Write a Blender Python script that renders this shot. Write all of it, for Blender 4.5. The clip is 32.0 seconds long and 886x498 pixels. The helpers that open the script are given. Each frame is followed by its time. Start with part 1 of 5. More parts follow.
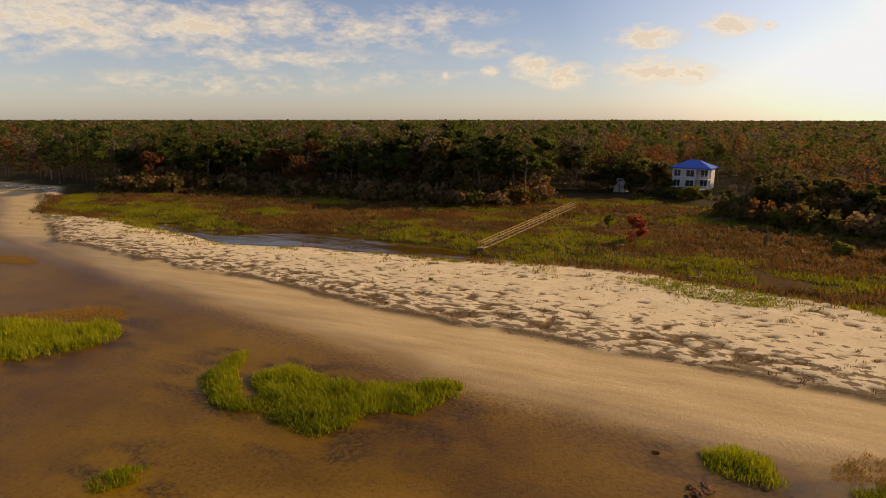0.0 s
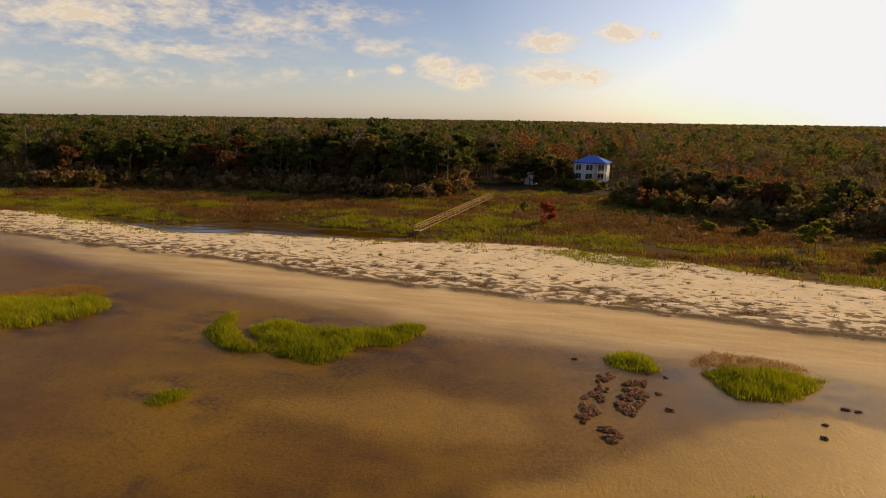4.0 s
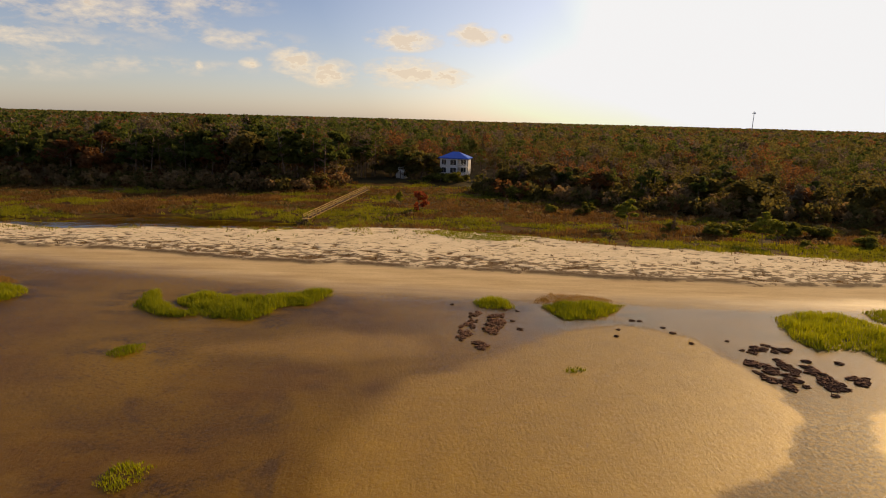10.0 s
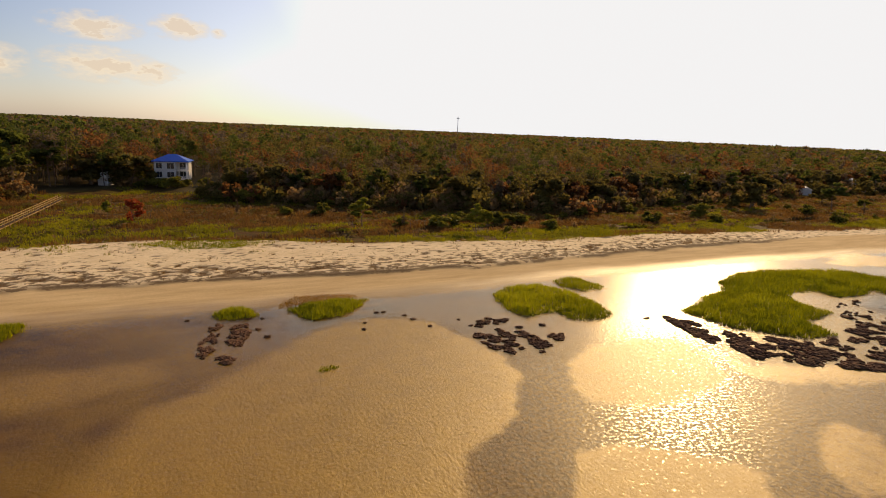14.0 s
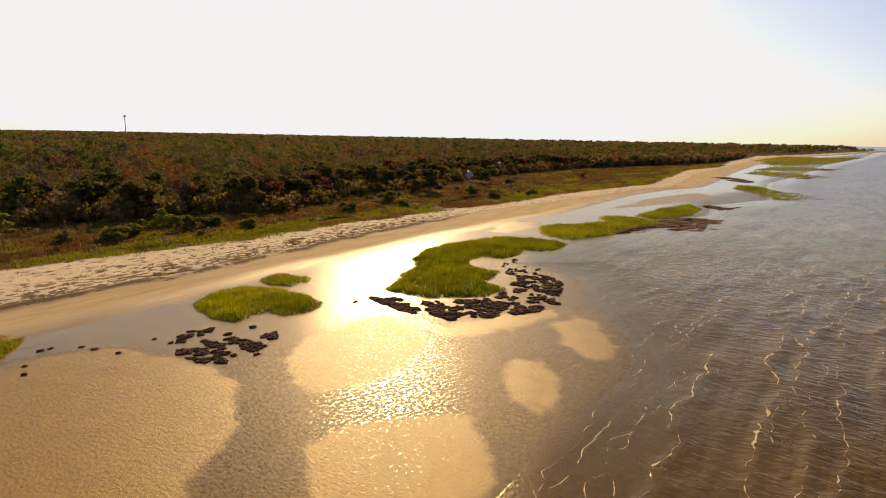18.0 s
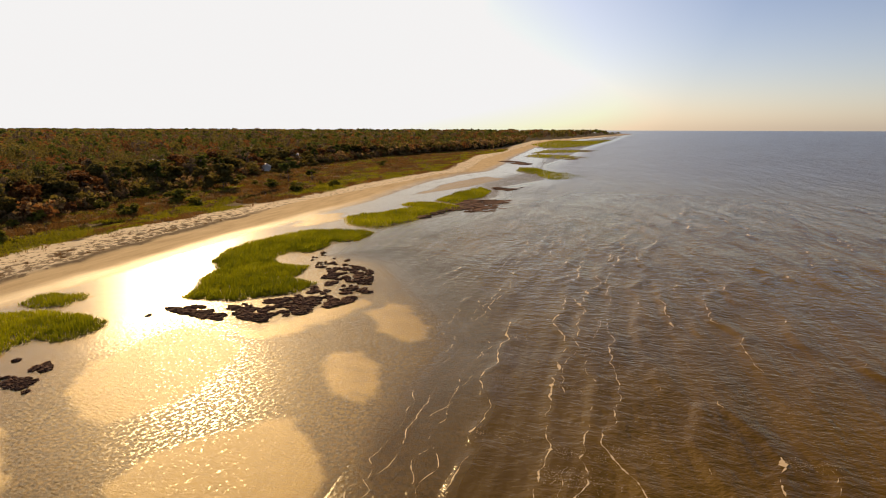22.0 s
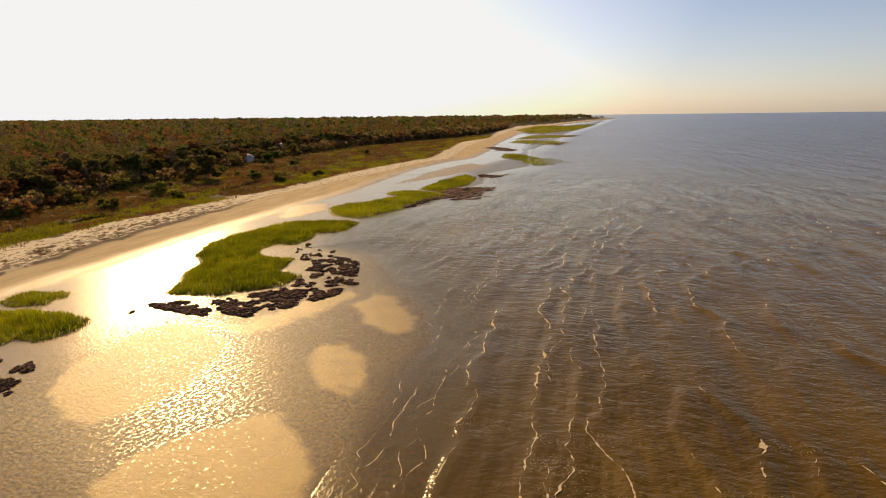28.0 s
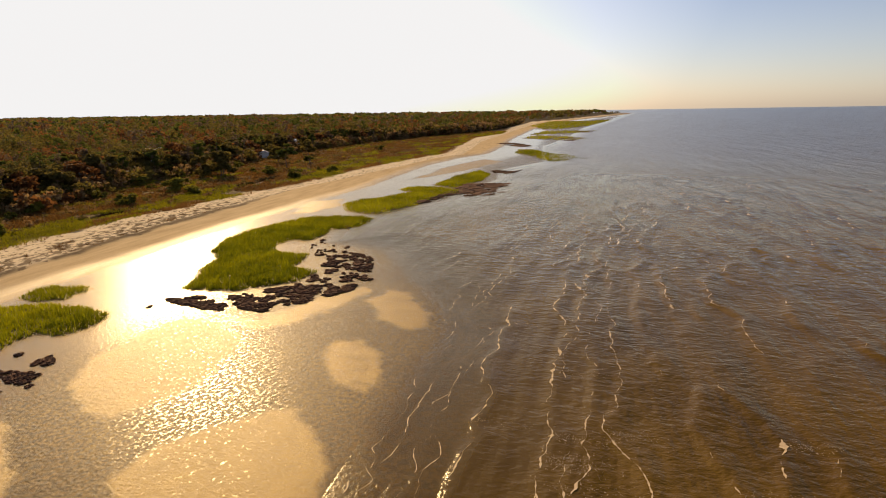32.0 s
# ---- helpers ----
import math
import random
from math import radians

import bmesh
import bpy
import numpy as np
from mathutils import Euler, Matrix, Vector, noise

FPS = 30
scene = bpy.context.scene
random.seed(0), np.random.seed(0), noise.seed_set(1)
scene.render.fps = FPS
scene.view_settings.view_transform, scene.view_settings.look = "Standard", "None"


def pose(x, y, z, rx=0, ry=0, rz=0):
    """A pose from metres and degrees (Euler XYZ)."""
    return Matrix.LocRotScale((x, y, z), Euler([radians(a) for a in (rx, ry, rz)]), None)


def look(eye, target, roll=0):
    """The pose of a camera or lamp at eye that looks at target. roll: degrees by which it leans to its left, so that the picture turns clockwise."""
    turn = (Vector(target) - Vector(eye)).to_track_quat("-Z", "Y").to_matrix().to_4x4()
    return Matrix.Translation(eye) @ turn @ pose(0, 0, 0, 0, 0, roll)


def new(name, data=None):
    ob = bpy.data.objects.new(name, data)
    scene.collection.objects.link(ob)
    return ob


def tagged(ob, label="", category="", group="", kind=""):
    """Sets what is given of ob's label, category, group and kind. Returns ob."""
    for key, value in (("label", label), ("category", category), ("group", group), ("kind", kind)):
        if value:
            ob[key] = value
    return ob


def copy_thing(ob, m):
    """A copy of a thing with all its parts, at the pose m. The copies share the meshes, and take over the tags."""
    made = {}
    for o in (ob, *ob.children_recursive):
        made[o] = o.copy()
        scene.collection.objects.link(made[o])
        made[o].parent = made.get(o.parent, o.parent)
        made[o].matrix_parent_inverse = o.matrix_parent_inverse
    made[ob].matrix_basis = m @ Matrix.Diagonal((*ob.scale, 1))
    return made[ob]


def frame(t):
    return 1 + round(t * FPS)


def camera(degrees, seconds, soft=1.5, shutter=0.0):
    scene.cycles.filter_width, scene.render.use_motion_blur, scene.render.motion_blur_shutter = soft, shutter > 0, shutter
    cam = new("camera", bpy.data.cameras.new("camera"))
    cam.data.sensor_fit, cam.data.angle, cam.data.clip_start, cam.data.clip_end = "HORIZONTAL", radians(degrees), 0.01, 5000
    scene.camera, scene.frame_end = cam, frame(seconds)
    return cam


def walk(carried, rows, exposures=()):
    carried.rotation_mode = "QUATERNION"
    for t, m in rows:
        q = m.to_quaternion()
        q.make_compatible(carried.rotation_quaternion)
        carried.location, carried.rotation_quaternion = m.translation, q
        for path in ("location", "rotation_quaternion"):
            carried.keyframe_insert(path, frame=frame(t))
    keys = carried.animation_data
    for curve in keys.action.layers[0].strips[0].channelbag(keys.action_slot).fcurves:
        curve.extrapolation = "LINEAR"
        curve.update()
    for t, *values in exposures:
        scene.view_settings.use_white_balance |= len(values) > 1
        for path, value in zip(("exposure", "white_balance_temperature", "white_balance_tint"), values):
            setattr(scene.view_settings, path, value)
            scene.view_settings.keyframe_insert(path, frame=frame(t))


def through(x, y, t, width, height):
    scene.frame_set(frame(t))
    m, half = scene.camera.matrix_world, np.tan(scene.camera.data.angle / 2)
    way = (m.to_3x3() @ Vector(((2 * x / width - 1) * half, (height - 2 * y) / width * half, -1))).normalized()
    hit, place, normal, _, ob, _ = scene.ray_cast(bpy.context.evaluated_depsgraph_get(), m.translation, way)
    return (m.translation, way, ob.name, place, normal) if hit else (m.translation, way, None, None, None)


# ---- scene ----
cam = camera(76.1, 32.0, soft=1.0)
U = 1.07   # metres in a plan unit
PATH = [
    (0, (5.232, 26.714, 20.882), (4.460, 28.504, 20.436), 0.0),
    (0.5, (5.239, 25.049, 20.886), (4.499, 26.852, 20.439), 0.1),
    (1, (5.206, 23.370, 20.864), (4.490, 25.183, 20.416), 0.2),
    (1.5, (5.109, 21.759, 20.815), (4.426, 23.584, 20.365), 0.3),
    (2, (5.062, 20.149, 20.750), (4.417, 21.988, 20.300), 0.4),
    (2.5, (5.053, 18.530, 20.690), (4.447, 20.382, 20.241), 0.5),
    (3, (5.025, 16.900, 20.643), (4.474, 18.770, 20.195), 0.6),
    (3.5, (4.903, 15.296, 20.623), (4.394, 17.178, 20.176), 0.7),
    (4, (4.772, 13.713, 20.601), (4.301, 15.605, 20.154), 0.8),
    (4.5, (4.626, 12.146, 20.601), (4.214, 14.052, 20.155), 0.9),
    (6.5, (4.045, 6.183, 20.625), (3.768, 8.114, 20.180), 1.2),
    (7, (3.962, 4.896, 20.636), (3.743, 6.834, 20.191), 1.2),
    (7.5, (3.916, 3.655, 20.642), (3.75, 5.597, 20.197), 1.2),
    (8, (3.824, 2.505, 20.666), (3.688, 4.45, 20.221), 1.2),
    (8.5, (3.887, 1.464, 20.735), (3.753, 3.409, 20.289), 1.2),
    (9, (3.89, 0.528, 20.789), (3.759, 2.473, 20.342), 1.2),
    (9.5, (3.923, -0.243, 20.878), (3.819, 1.704, 20.431), 1.4),
    (10, (4.026, -0.816, 20.975), (4.016, 1.133, 20.529), 1.5),
    (10.5, (4.153, -1.265, 21.03), (4.264, 0.683, 20.589), 1.6),
    (11, (4.13, -1.397, 20.989), (4.343, 0.543, 20.552), 1.7),
    (11.5, (4.042, -1.622, 21.014), (4.346, 0.306, 20.58), 1.8),
    (12, (3.947, -1.649, 20.995), (4.364, 0.259, 20.565), 1.9),
    (12.5, (3.821, -1.493, 20.963), (4.367, 0.383, 20.538), 2.0),
    (13, (3.657, -1.113, 20.904), (4.324, 0.726, 20.484), 2.1),
    (13.5, (3.6, -0.967, 20.847), (4.367, 0.833, 20.432), 2.2),
    (14, (3.472, -0.696, 20.781), (4.347, 1.056, 20.371), 2.3),
    (14.5, (3.431, -0.535, 20.755), (4.4, 1.166, 20.349), 2.2),
    (16.5, (3.523, -0.655, 20.611), (4.914, 0.728, 20.219), 1.6),
    (17, (3.611, -0.629, 20.481), (5.089, 0.661, 20.091), 1.4),
    (17.5, (3.806, -0.444, 20.385), (5.369, 0.741, 19.994), 1.1),
    (18, (3.877, -0.309, 20.212), (5.512, 0.775, 19.821), 1.0),
    (18.5, (3.691, -0.241, 20.079), (5.388, 0.742, 19.688), 0.9),
    (19, (3.635, -0.178, 20.029), (5.382, 0.712, 19.634), 0.6),
    (19.5, (3.686, -0.304, 20.016), (5.468, 0.51, 19.617), 0.4),
    (20, (3.65, -0.341, 20.054), (5.462, 0.403, 19.65), 0.3),
    (20.5, (3.632, -0.284, 20.123), (5.467, 0.4, 19.714), 0.2),
    (21, (3.669, -0.252, 20.177), (5.526, 0.366, 19.765), 0.2),
    (21.5, (3.721, -0.197, 20.281), (5.6, 0.347, 19.865), 0.2),
    (22, (3.701, -0.256, 20.401), (5.6, 0.212, 19.981), 0.1),
    (22.5, (3.777, -0.271, 20.427), (5.692, 0.121, 20.003), 0.1),
    (23, (3.834, -0.241, 20.434), (5.759, 0.088, 20.006), 0.1),
    (23.5, (3.848, -0.193, 20.505), (5.776, 0.12, 20.072), 0.0),
    (24, (3.78, -0.212, 20.609), (5.704, 0.111, 20.17), -0.1),
    (24.5, (3.669, -0.255, 20.735), (5.587, 0.097, 20.29), -0.1),
    (25, (3.641, -0.281, 20.8), (5.555, 0.087, 20.349), -0.2),
    (25.5, (3.681, -0.271, 20.805), (5.592, 0.108, 20.352), -0.3),
    (27.5, (3.866, -0.444, 20.782), (5.766, -0.028, 20.319), -0.7),
    (28, (3.831, -0.459, 20.758), (5.731, -0.038, 20.293), -0.7),
    (28.5, (3.778, -0.45, 20.723), (5.676, -0.025, 20.256), -0.8),
    (29, (3.746, -0.428, 20.691), (5.642, 0.003, 20.223), -0.8),
    (29.5, (3.79, -0.457, 20.678), (5.684, -0.018, 20.208), -0.8),
    (30, (3.832, -0.399, 20.702), (5.724, 0.045, 20.231), -0.8),
    (30.5, (3.813, -0.369, 20.729), (5.704, 0.079, 20.256), -0.8),
    (31, (3.873, -0.404, 20.721), (5.761, 0.053, 20.246), -0.8),
    (31.5, (3.846, -0.321, 20.735), (5.734, 0.136, 20.26), -0.9),
    (32, (3.973, -0.291, 20.721), (5.858, 0.175, 20.243), -0.9),
]
EXPOSURES = [(0.0, 0.0, 9300, 9), (32.0, 0.0, 9300, 9)]
walk(cam, [(t, look(Vector(eye) * U, Vector(aim) * U, lean)) for t, eye, aim, lean in PATH], EXPOSURES)

# ---- light and air ----
SUN_AZ, SUN_EL = 51.0, 26.0          # degrees from +y towards +x, and above the horizon
world = bpy.data.worlds.new("sky")
scene.world = world
world.use_nodes = True


def wire(tree, kind, **values):
    """A node with its settings and its inputs (by name, or i0, i1 ... by index); sockets are linked."""
    n = tree.nodes.new(kind)
    for key, v in values.items():
        if key == "op":
            n.operation = v
        elif key == "blend":
            n.data_type, n.blend_type = "RGBA", v
        else:
            s = n.inputs[int(key[1:])] if key[0] == "i" and key[1:].isdigit() else n.inputs[key.replace("_", " ")]
            if isinstance(v, bpy.types.NodeSocket):
                tree.links.new(v, s)
            else:
                s.default_value = v
    return n


def ramp(tree, fac, stops):
    n = tree.nodes.new("ShaderNodeValToRGB")
    tree.links.new(fac, n.inputs[0])
    e = n.color_ramp.elements
    while len(e) < len(stops):
        e.new(0.5)
    for k, (p, c) in zip(e, stops):
        k.position, k.color = p, (*c, 1) if len(c) == 3 else c
    return n.outputs[0]


def grey(v):
    return (v, v, v)


def maths(tree, op, a, b=0.0, c=0.0):
    return wire(tree, "ShaderNodeMath", op=op, i0=a, i1=b, i2=c).outputs[0]


def mixed(tree, fac, a, b, blend="MIX"):
    return wire(tree, "ShaderNodeMix", blend=blend, i0=fac, i6=a, i7=b).outputs[2]


def build_sky():
    t = world.node_tree
    t.nodes.clear()
    out = t.nodes.new("ShaderNodeOutputWorld")
    sky = t.nodes.new("ShaderNodeTexSky")
    sky.sky_type, sky.sun_disc = "NISHITA", False
    sky.sun_elevation, sky.sun_rotation = radians(SUN_EL), radians(SUN_AZ)
    sky.air_density, sky.dust_density, sky.ozone_density = 1.0, 0.7, 1.6
    way = t.nodes.new("ShaderNodeTexCoord").outputs["Generated"]
    flat = wire(t, "ShaderNodeMapping", Vector=way, Scale=(1.0, 1.0, 2.4)).outputs[0]
    # cumulus banks: soft patches of broken noise, each round its own direction
    warp = wire(t, "ShaderNodeTexNoise", Vector=flat, Scale=17.0, Detail=9.0, Roughness=0.6).outputs[0]
    fine = wire(t, "ShaderNodeTexNoise", Vector=flat, Scale=52.0, Detail=6.0, Roughness=0.6).outputs[0]
    total = None
    for az, el, rx, ry, dens in CLOUDS:
        # local frame of the patch
        m = Euler((radians(90 + el), 0, radians(-az))).to_matrix()
        side, up, ahead = m @ Vector((1, 0, 0)), m @ Vector((0, 1, 0)), m @ Vector((0, 0, -1))
        a = wire(t, "ShaderNodeVectorMath", op="DOT_PRODUCT", i0=way, i1=side).outputs["Value"]
        b = wire(t, "ShaderNodeVectorMath", op="DOT_PRODUCT", i0=way, i1=up).outputs["Value"]
        f = wire(t, "ShaderNodeVectorMath", op="DOT_PRODUCT", i0=way, i1=ahead).outputs["Value"]
        a = maths(t, "POWER", maths(t, "DIVIDE", a, math.sin(radians(rx))), 2.0)
        b = maths(t, "POWER", maths(t, "DIVIDE", b, math.sin(radians(ry))), 2.0)
        d = maths(t, "SQRT", maths(t, "ADD", a, b))
        d = maths(t, "SUBTRACT", 1.0, d)
        d = maths(t, "MULTIPLY", d, maths(t, "GREATER_THAN", f, 0.2))
        d = maths(t, "MAXIMUM", maths(t, "MULTIPLY", d, dens), 0.0)
        total = d if total is None else maths(t, "MAXIMUM", total, d)
    shape = maths(t, "ADD", maths(t, "MULTIPLY_ADD", warp, 2.6, -1.35), maths(t, "MULTIPLY_ADD", fine, 1.3, -0.65))
    body = maths(t, "ADD", total, maths(t, "MULTIPLY", shape, maths(t, "MINIMUM", maths(t, "MULTIPLY", total, 3.0), 1.0)))
    cover = ramp(t, body, [(0.02, grey(0)), (0.30, grey(0.36)), (0.9, grey(0.9)), (1.3, grey(1))])
    lit = ramp(t, maths(t, "ADD", body, maths(t, "MULTIPLY_ADD", fine, 0.9, -0.45)), [(0.05, (0.84, 0.78, 0.77)), (0.45, (0.92, 0.86, 0.83)), (0.9, (1.0, 0.94, 0.89)), (1.3, (0.86, 0.79, 0.76))])
    # thin high veil, whiter towards the sun
    veil_az = SUN_AZ - 6   # the haze is thicker on the landward side
    sunway = Vector((math.sin(radians(veil_az)) * math.cos(radians(SUN_EL)), math.cos(radians(veil_az)) * math.cos(radians(SUN_EL)), math.sin(radians(SUN_EL))))
    near = wire(t, "ShaderNodeVectorMath", op="DOT_PRODUCT", i0=way, i1=sunway).outputs["Value"]
    haze = ramp(t, near, [(0.55, grey(0)), (0.80, grey(0.28)), (0.93, grey(1.0))])
    sky_lit = wire(t, "ShaderNodeVectorMath", op="SCALE", i0=mixed(t, 1.0, sky.outputs[0], (0.86, 0.94, 1.34, 1), "MULTIPLY"), Scale=SKY).outputs[0]
    air = mixed(t, 1.0, sky_lit, wire(t, "ShaderNodeVectorMath", op="SCALE", i0=haze, Scale=HAZE).outputs[0], "ADD")
    height = wire(t, "ShaderNodeSeparateXYZ", i0=way).outputs[2]
    low = ramp(t, height, [(0.0, (0.10, 0.098, 0.125)), (0.07, (0.06, 0.06, 0.085)), (0.22, grey(0.0))])
    air = mixed(t, 1.0, air, low, "ADD")
    white = wire(t, "ShaderNodeVectorMath", op="SCALE", i0=lit, Scale=CLOUD).outputs[0]
    sky_all = mixed(t, maths(t, "MULTIPLY", cover, 0.85), air, white)
    # the hazy white round the sun is even
    sky_all = wire(t, "ShaderNodeVectorMath", op="MINIMUM", i0=sky_all, i1=(0.77, 0.90, 1.19)).outputs[0]
    bg = wire(t, "ShaderNodeBackground", i0=sky_all, i1=1.0)
    t.links.new(bg.outputs[0], out.inputs[0])


# azimuth from +y towards +x, elevation, half sizes in degrees, density
CLOUDS = [(-56, 8.0, 11, 3.0, 1.15), (-46, 8.2, 10, 2.4, 1.05), (-37.5, 8.9, 8, 2.0, 0.95), (-64, 6.4, 10, 2.8, 1.0), (-30, 7.8, 10, 1.5, 0.75), (-24, 9.5, 9, 1.4, 0.5), (-40, 5.6, 16, 1.6, 0.55), (-45, 3.2, 18, 1.4, 0.45), (-28, 4.0, 14, 1.0, 0.35), (-20, 6.6, 8, 1.2, 0.45),
          (-14.4, 4.8, 3.2, 1.8, 1.5), (-11.6, 4.0, 3.2, 1.6, 1.4), (-18.7, 4.6, 1.2, 0.6, 1.0), (-23.1, 4.2, 0.5, 0.7, 1.0), (-4.2, 4.3, 5.0, 1.7, 1.5), (-0.4, 3.9, 3.0, 1.2, 1.4), (-4.5, 7.3, 4.2, 1.3, 1.6), (2.0, 7.8, 2.7, 1.3, 1.5), (5.2, 7.6, 0.8, 0.5, 0.8)]
SKY, HAZE, CLOUD = 0.096, 0.80, 0.82
build_sky()
lamp = bpy.data.lights.new("sun", "SUN")
lamp.energy, lamp.angle, lamp.color = 3.8, radians(0.6), (1.0, 0.775, 0.52)
sun_at = Vector((math.sin(radians(SUN_AZ)) * math.cos(radians(SUN_EL)), math.cos(radians(SUN_AZ)) * math.cos(radians(SUN_EL)), math.sin(radians(SUN_EL))))
new("sun", lamp).matrix_world = look(sun_at * 500, (0, 0, 0))

# ---- materials ----


def material(name):
    m = bpy.data.materials.new(name)
    m.use_nodes = True
    t = m.node_tree
    t.nodes.clear()
    return m, t, t.nodes.new("ShaderNodeOutputMaterial")


def place(t):
    return t.nodes.new("ShaderNodeTexCoord").outputs["Object"]


def attr(t, name):
    n = t.nodes.new("ShaderNodeAttribute")
    n.attribute_name = name
    return n.outputs["Fac"]


def rough_paint(name, colour, rough=0.6, metal=0.0, vary=0.25, scale=3.0, bump=0.1):
    """A plain painted, wooden or stony surface with blotches and fine grain."""
    m, t, out = material(name)
    p = place(t)
    big = wire(t, "ShaderNodeTexNoise", Vector=p, Scale=scale, Detail=5.0).outputs[0]
    small = wire(t, "ShaderNodeTexNoise", Vector=p, Scale=scale * 12, Detail=3.0).outputs[0]
    rnd = t.nodes.new("ShaderNodeObjectInfo").outputs["Random"]
    f = maths(t, "ADD", maths(t, "MULTIPLY", big, 0.6), maths(t, "ADD", maths(t, "MULTIPLY", small, 0.25), maths(t, "MULTIPLY", rnd, 0.3)))
    c = ramp(t, f, [(0.25, [v * (1 - vary) for v in colour]), (0.85, [min(1, v * (1 + vary)) for v in colour])])
    b = wire(t, "ShaderNodeBump", Strength=bump, Height=small).outputs[0]
    s = wire(t, "ShaderNodeBsdfPrincipled", Base_Color=c, Roughness=rough, Metallic=metal, Normal=b)
    s.inputs["Specular IOR Level"].default_value = 0.5 if rough < 0.3 else 0.2
    t.links.new(s.outputs[0], out.inputs[0])
    return m


def leaf_paint(name, dark, light, through=0.3, mix=0.14):
    """Foliage: each card or plant has a tone of its own; light comes through."""
    m, t, out = material(name)
    rnd = t.nodes.new("ShaderNodeNewGeometry").outputs["Random Per Island"]
    obj = t.nodes.new("ShaderNodeObjectInfo").outputs["Random"]
    big = wire(t, "ShaderNodeTexNoise", Vector=t.nodes.new("ShaderNodeNewGeometry").outputs["Position"], Scale=0.09, Detail=3.0).outputs[0]
    f = maths(t, "ADD", maths(t, "MULTIPLY_ADD", rnd, mix, 0.07 - mix * 0.5), maths(t, "ADD", maths(t, "MULTIPLY", obj, 0.25), maths(t, "MULTIPLY_ADD", big, 1.3, -0.42)))
    c = ramp(t, f, [(0.0, dark), (0.9, light)])
    d = wire(t, "ShaderNodeBsdfPrincipled", Base_Color=c, Roughness=0.75)
    d.inputs["Specular IOR Level"].default_value = 0.25
    tr = wire(t, "ShaderNodeBsdfTranslucent", Color=c)
    mx = wire(t, "ShaderNodeMixShader", i0=through, i1=d.outputs[0], i2=tr.outputs[0])
    t.links.new(mx.outputs[0], out.inputs[0])
    return m


def ground_paint():
    m, t, out = material("ground")
    p = place(t)
    n1 = wire(t, "ShaderNodeTexNoise", Vector=p, Scale=0.05, Detail=5.0).outputs[0]
    n2 = wire(t, "ShaderNodeTexNoise", Vector=p, Scale=0.45, Detail=6.0, Roughness=0.6).outputs[0]
    n3 = wire(t, "ShaderNodeTexNoise", Vector=p, Scale=4.0, Detail=5.0, Roughness=0.65).outputs[0]
    n4 = wire(t, "ShaderNodeTexNoise", Vector=p, Scale=24.0, Detail=3.0).outputs[0]
    stretch = wire(t, "ShaderNodeMapping", Vector=p, Scale=(0.10, 0.7, 1.0)).outputs[0]
    streak = wire(t, "ShaderNodeTexNoise", Vector=stretch, Scale=1.0, Detail=6.0, Roughness=0.6).outputs[0]
    mud = ramp(t, maths(t, "ADD", maths(t, "MULTIPLY", n2, 0.6), maths(t, "MULTIPLY", streak, 0.4)), [(0.32, (0.100, 0.042, 0.003)), (0.62, (0.180, 0.085, 0.004))])
    mud = mixed(t, ramp(t, n1, [(0.40, grey(0)), (0.60, grey(0.85))]), mud, (0.27, 0.145, 0.004, 1))
    mud = mixed(t, ramp(t, wire(t, "ShaderNodeTexNoise", Vector=p, Scale=0.10, Detail=8.0, Roughness=0.7, Distortion=1.2).outputs[0], [(0.57, grey(0)), (0.68, grey(0.7))]), mud, (0.060, 0.028, 0.012, 1))
    bar = ramp(t, maths(t, "ADD", maths(t, "MULTIPLY", n3, 0.5), maths(t, "MULTIPLY", n2, 0.5)), [(0.32, (0.25, 0.125, 0.003)), (0.68, (0.42, 0.222, 0.006))])
    beach = ramp(t, maths(t, "ADD", maths(t, "MULTIPLY", streak, 0.7), maths(t, "MULTIPLY", n3, 0.3)), [(0.35, (0.50, 0.328, 0.155)), (0.65, (0.71, 0.508, 0.265))])
    dune = ramp(t, maths(t, "ADD", maths(t, "MULTIPLY", n2, 0.5), maths(t, "MULTIPLY", n3, 0.5)), [(0.32, (0.60, 0.445, 0.26)), (0.6, (0.80, 0.635, 0.41))])
    marsh = ramp(t, maths(t, "ADD", maths(t, "MULTIPLY", n2, 0.55), maths(t, "MULTIPLY", n3, 0.45)), [(0.30, (0.030, 0.013, 0.005)), (0.5, (0.085, 0.039, 0.012)), (0.7, (0.17, 0.084, 0.024))])
    marsh = mixed(t, ramp(t, maths(t, "ADD", maths(t, "MULTIPLY", streak, 0.6), maths(t, "MULTIPLY", n2, 0.4)), [(0.48, grey(0)), (0.58, grey(0.85))]), marsh, (0.085, 0.070, 0.010, 1))
    wood = ramp(t, n3, [(0.3, (0.035, 0.026, 0.012)), (0.7, (0.10, 0.072, 0.03))])
    c = mixed(t, attr(t, "bar"), mud, bar)
    speck = wire(t, "ShaderNodeTexNoise", Vector=p, Scale=2.6, Detail=4.0, Roughness=0.65).outputs[0]
    c = mixed(t, maths(t, "MULTIPLY", attr(t, "silt"), ramp(t, speck, [(0.44, grey(0.30)), (0.56, grey(0.92))])), c, (0.034, 0.014, 0.007, 1))
    c = mixed(t, attr(t, "beach"), c, beach)
    c = mixed(t, attr(t, "dune"), c, dune)
    c = mixed(t, attr(t, "marsh"), c, marsh)
    c = mixed(t, attr(t, "wood"), c, wood)
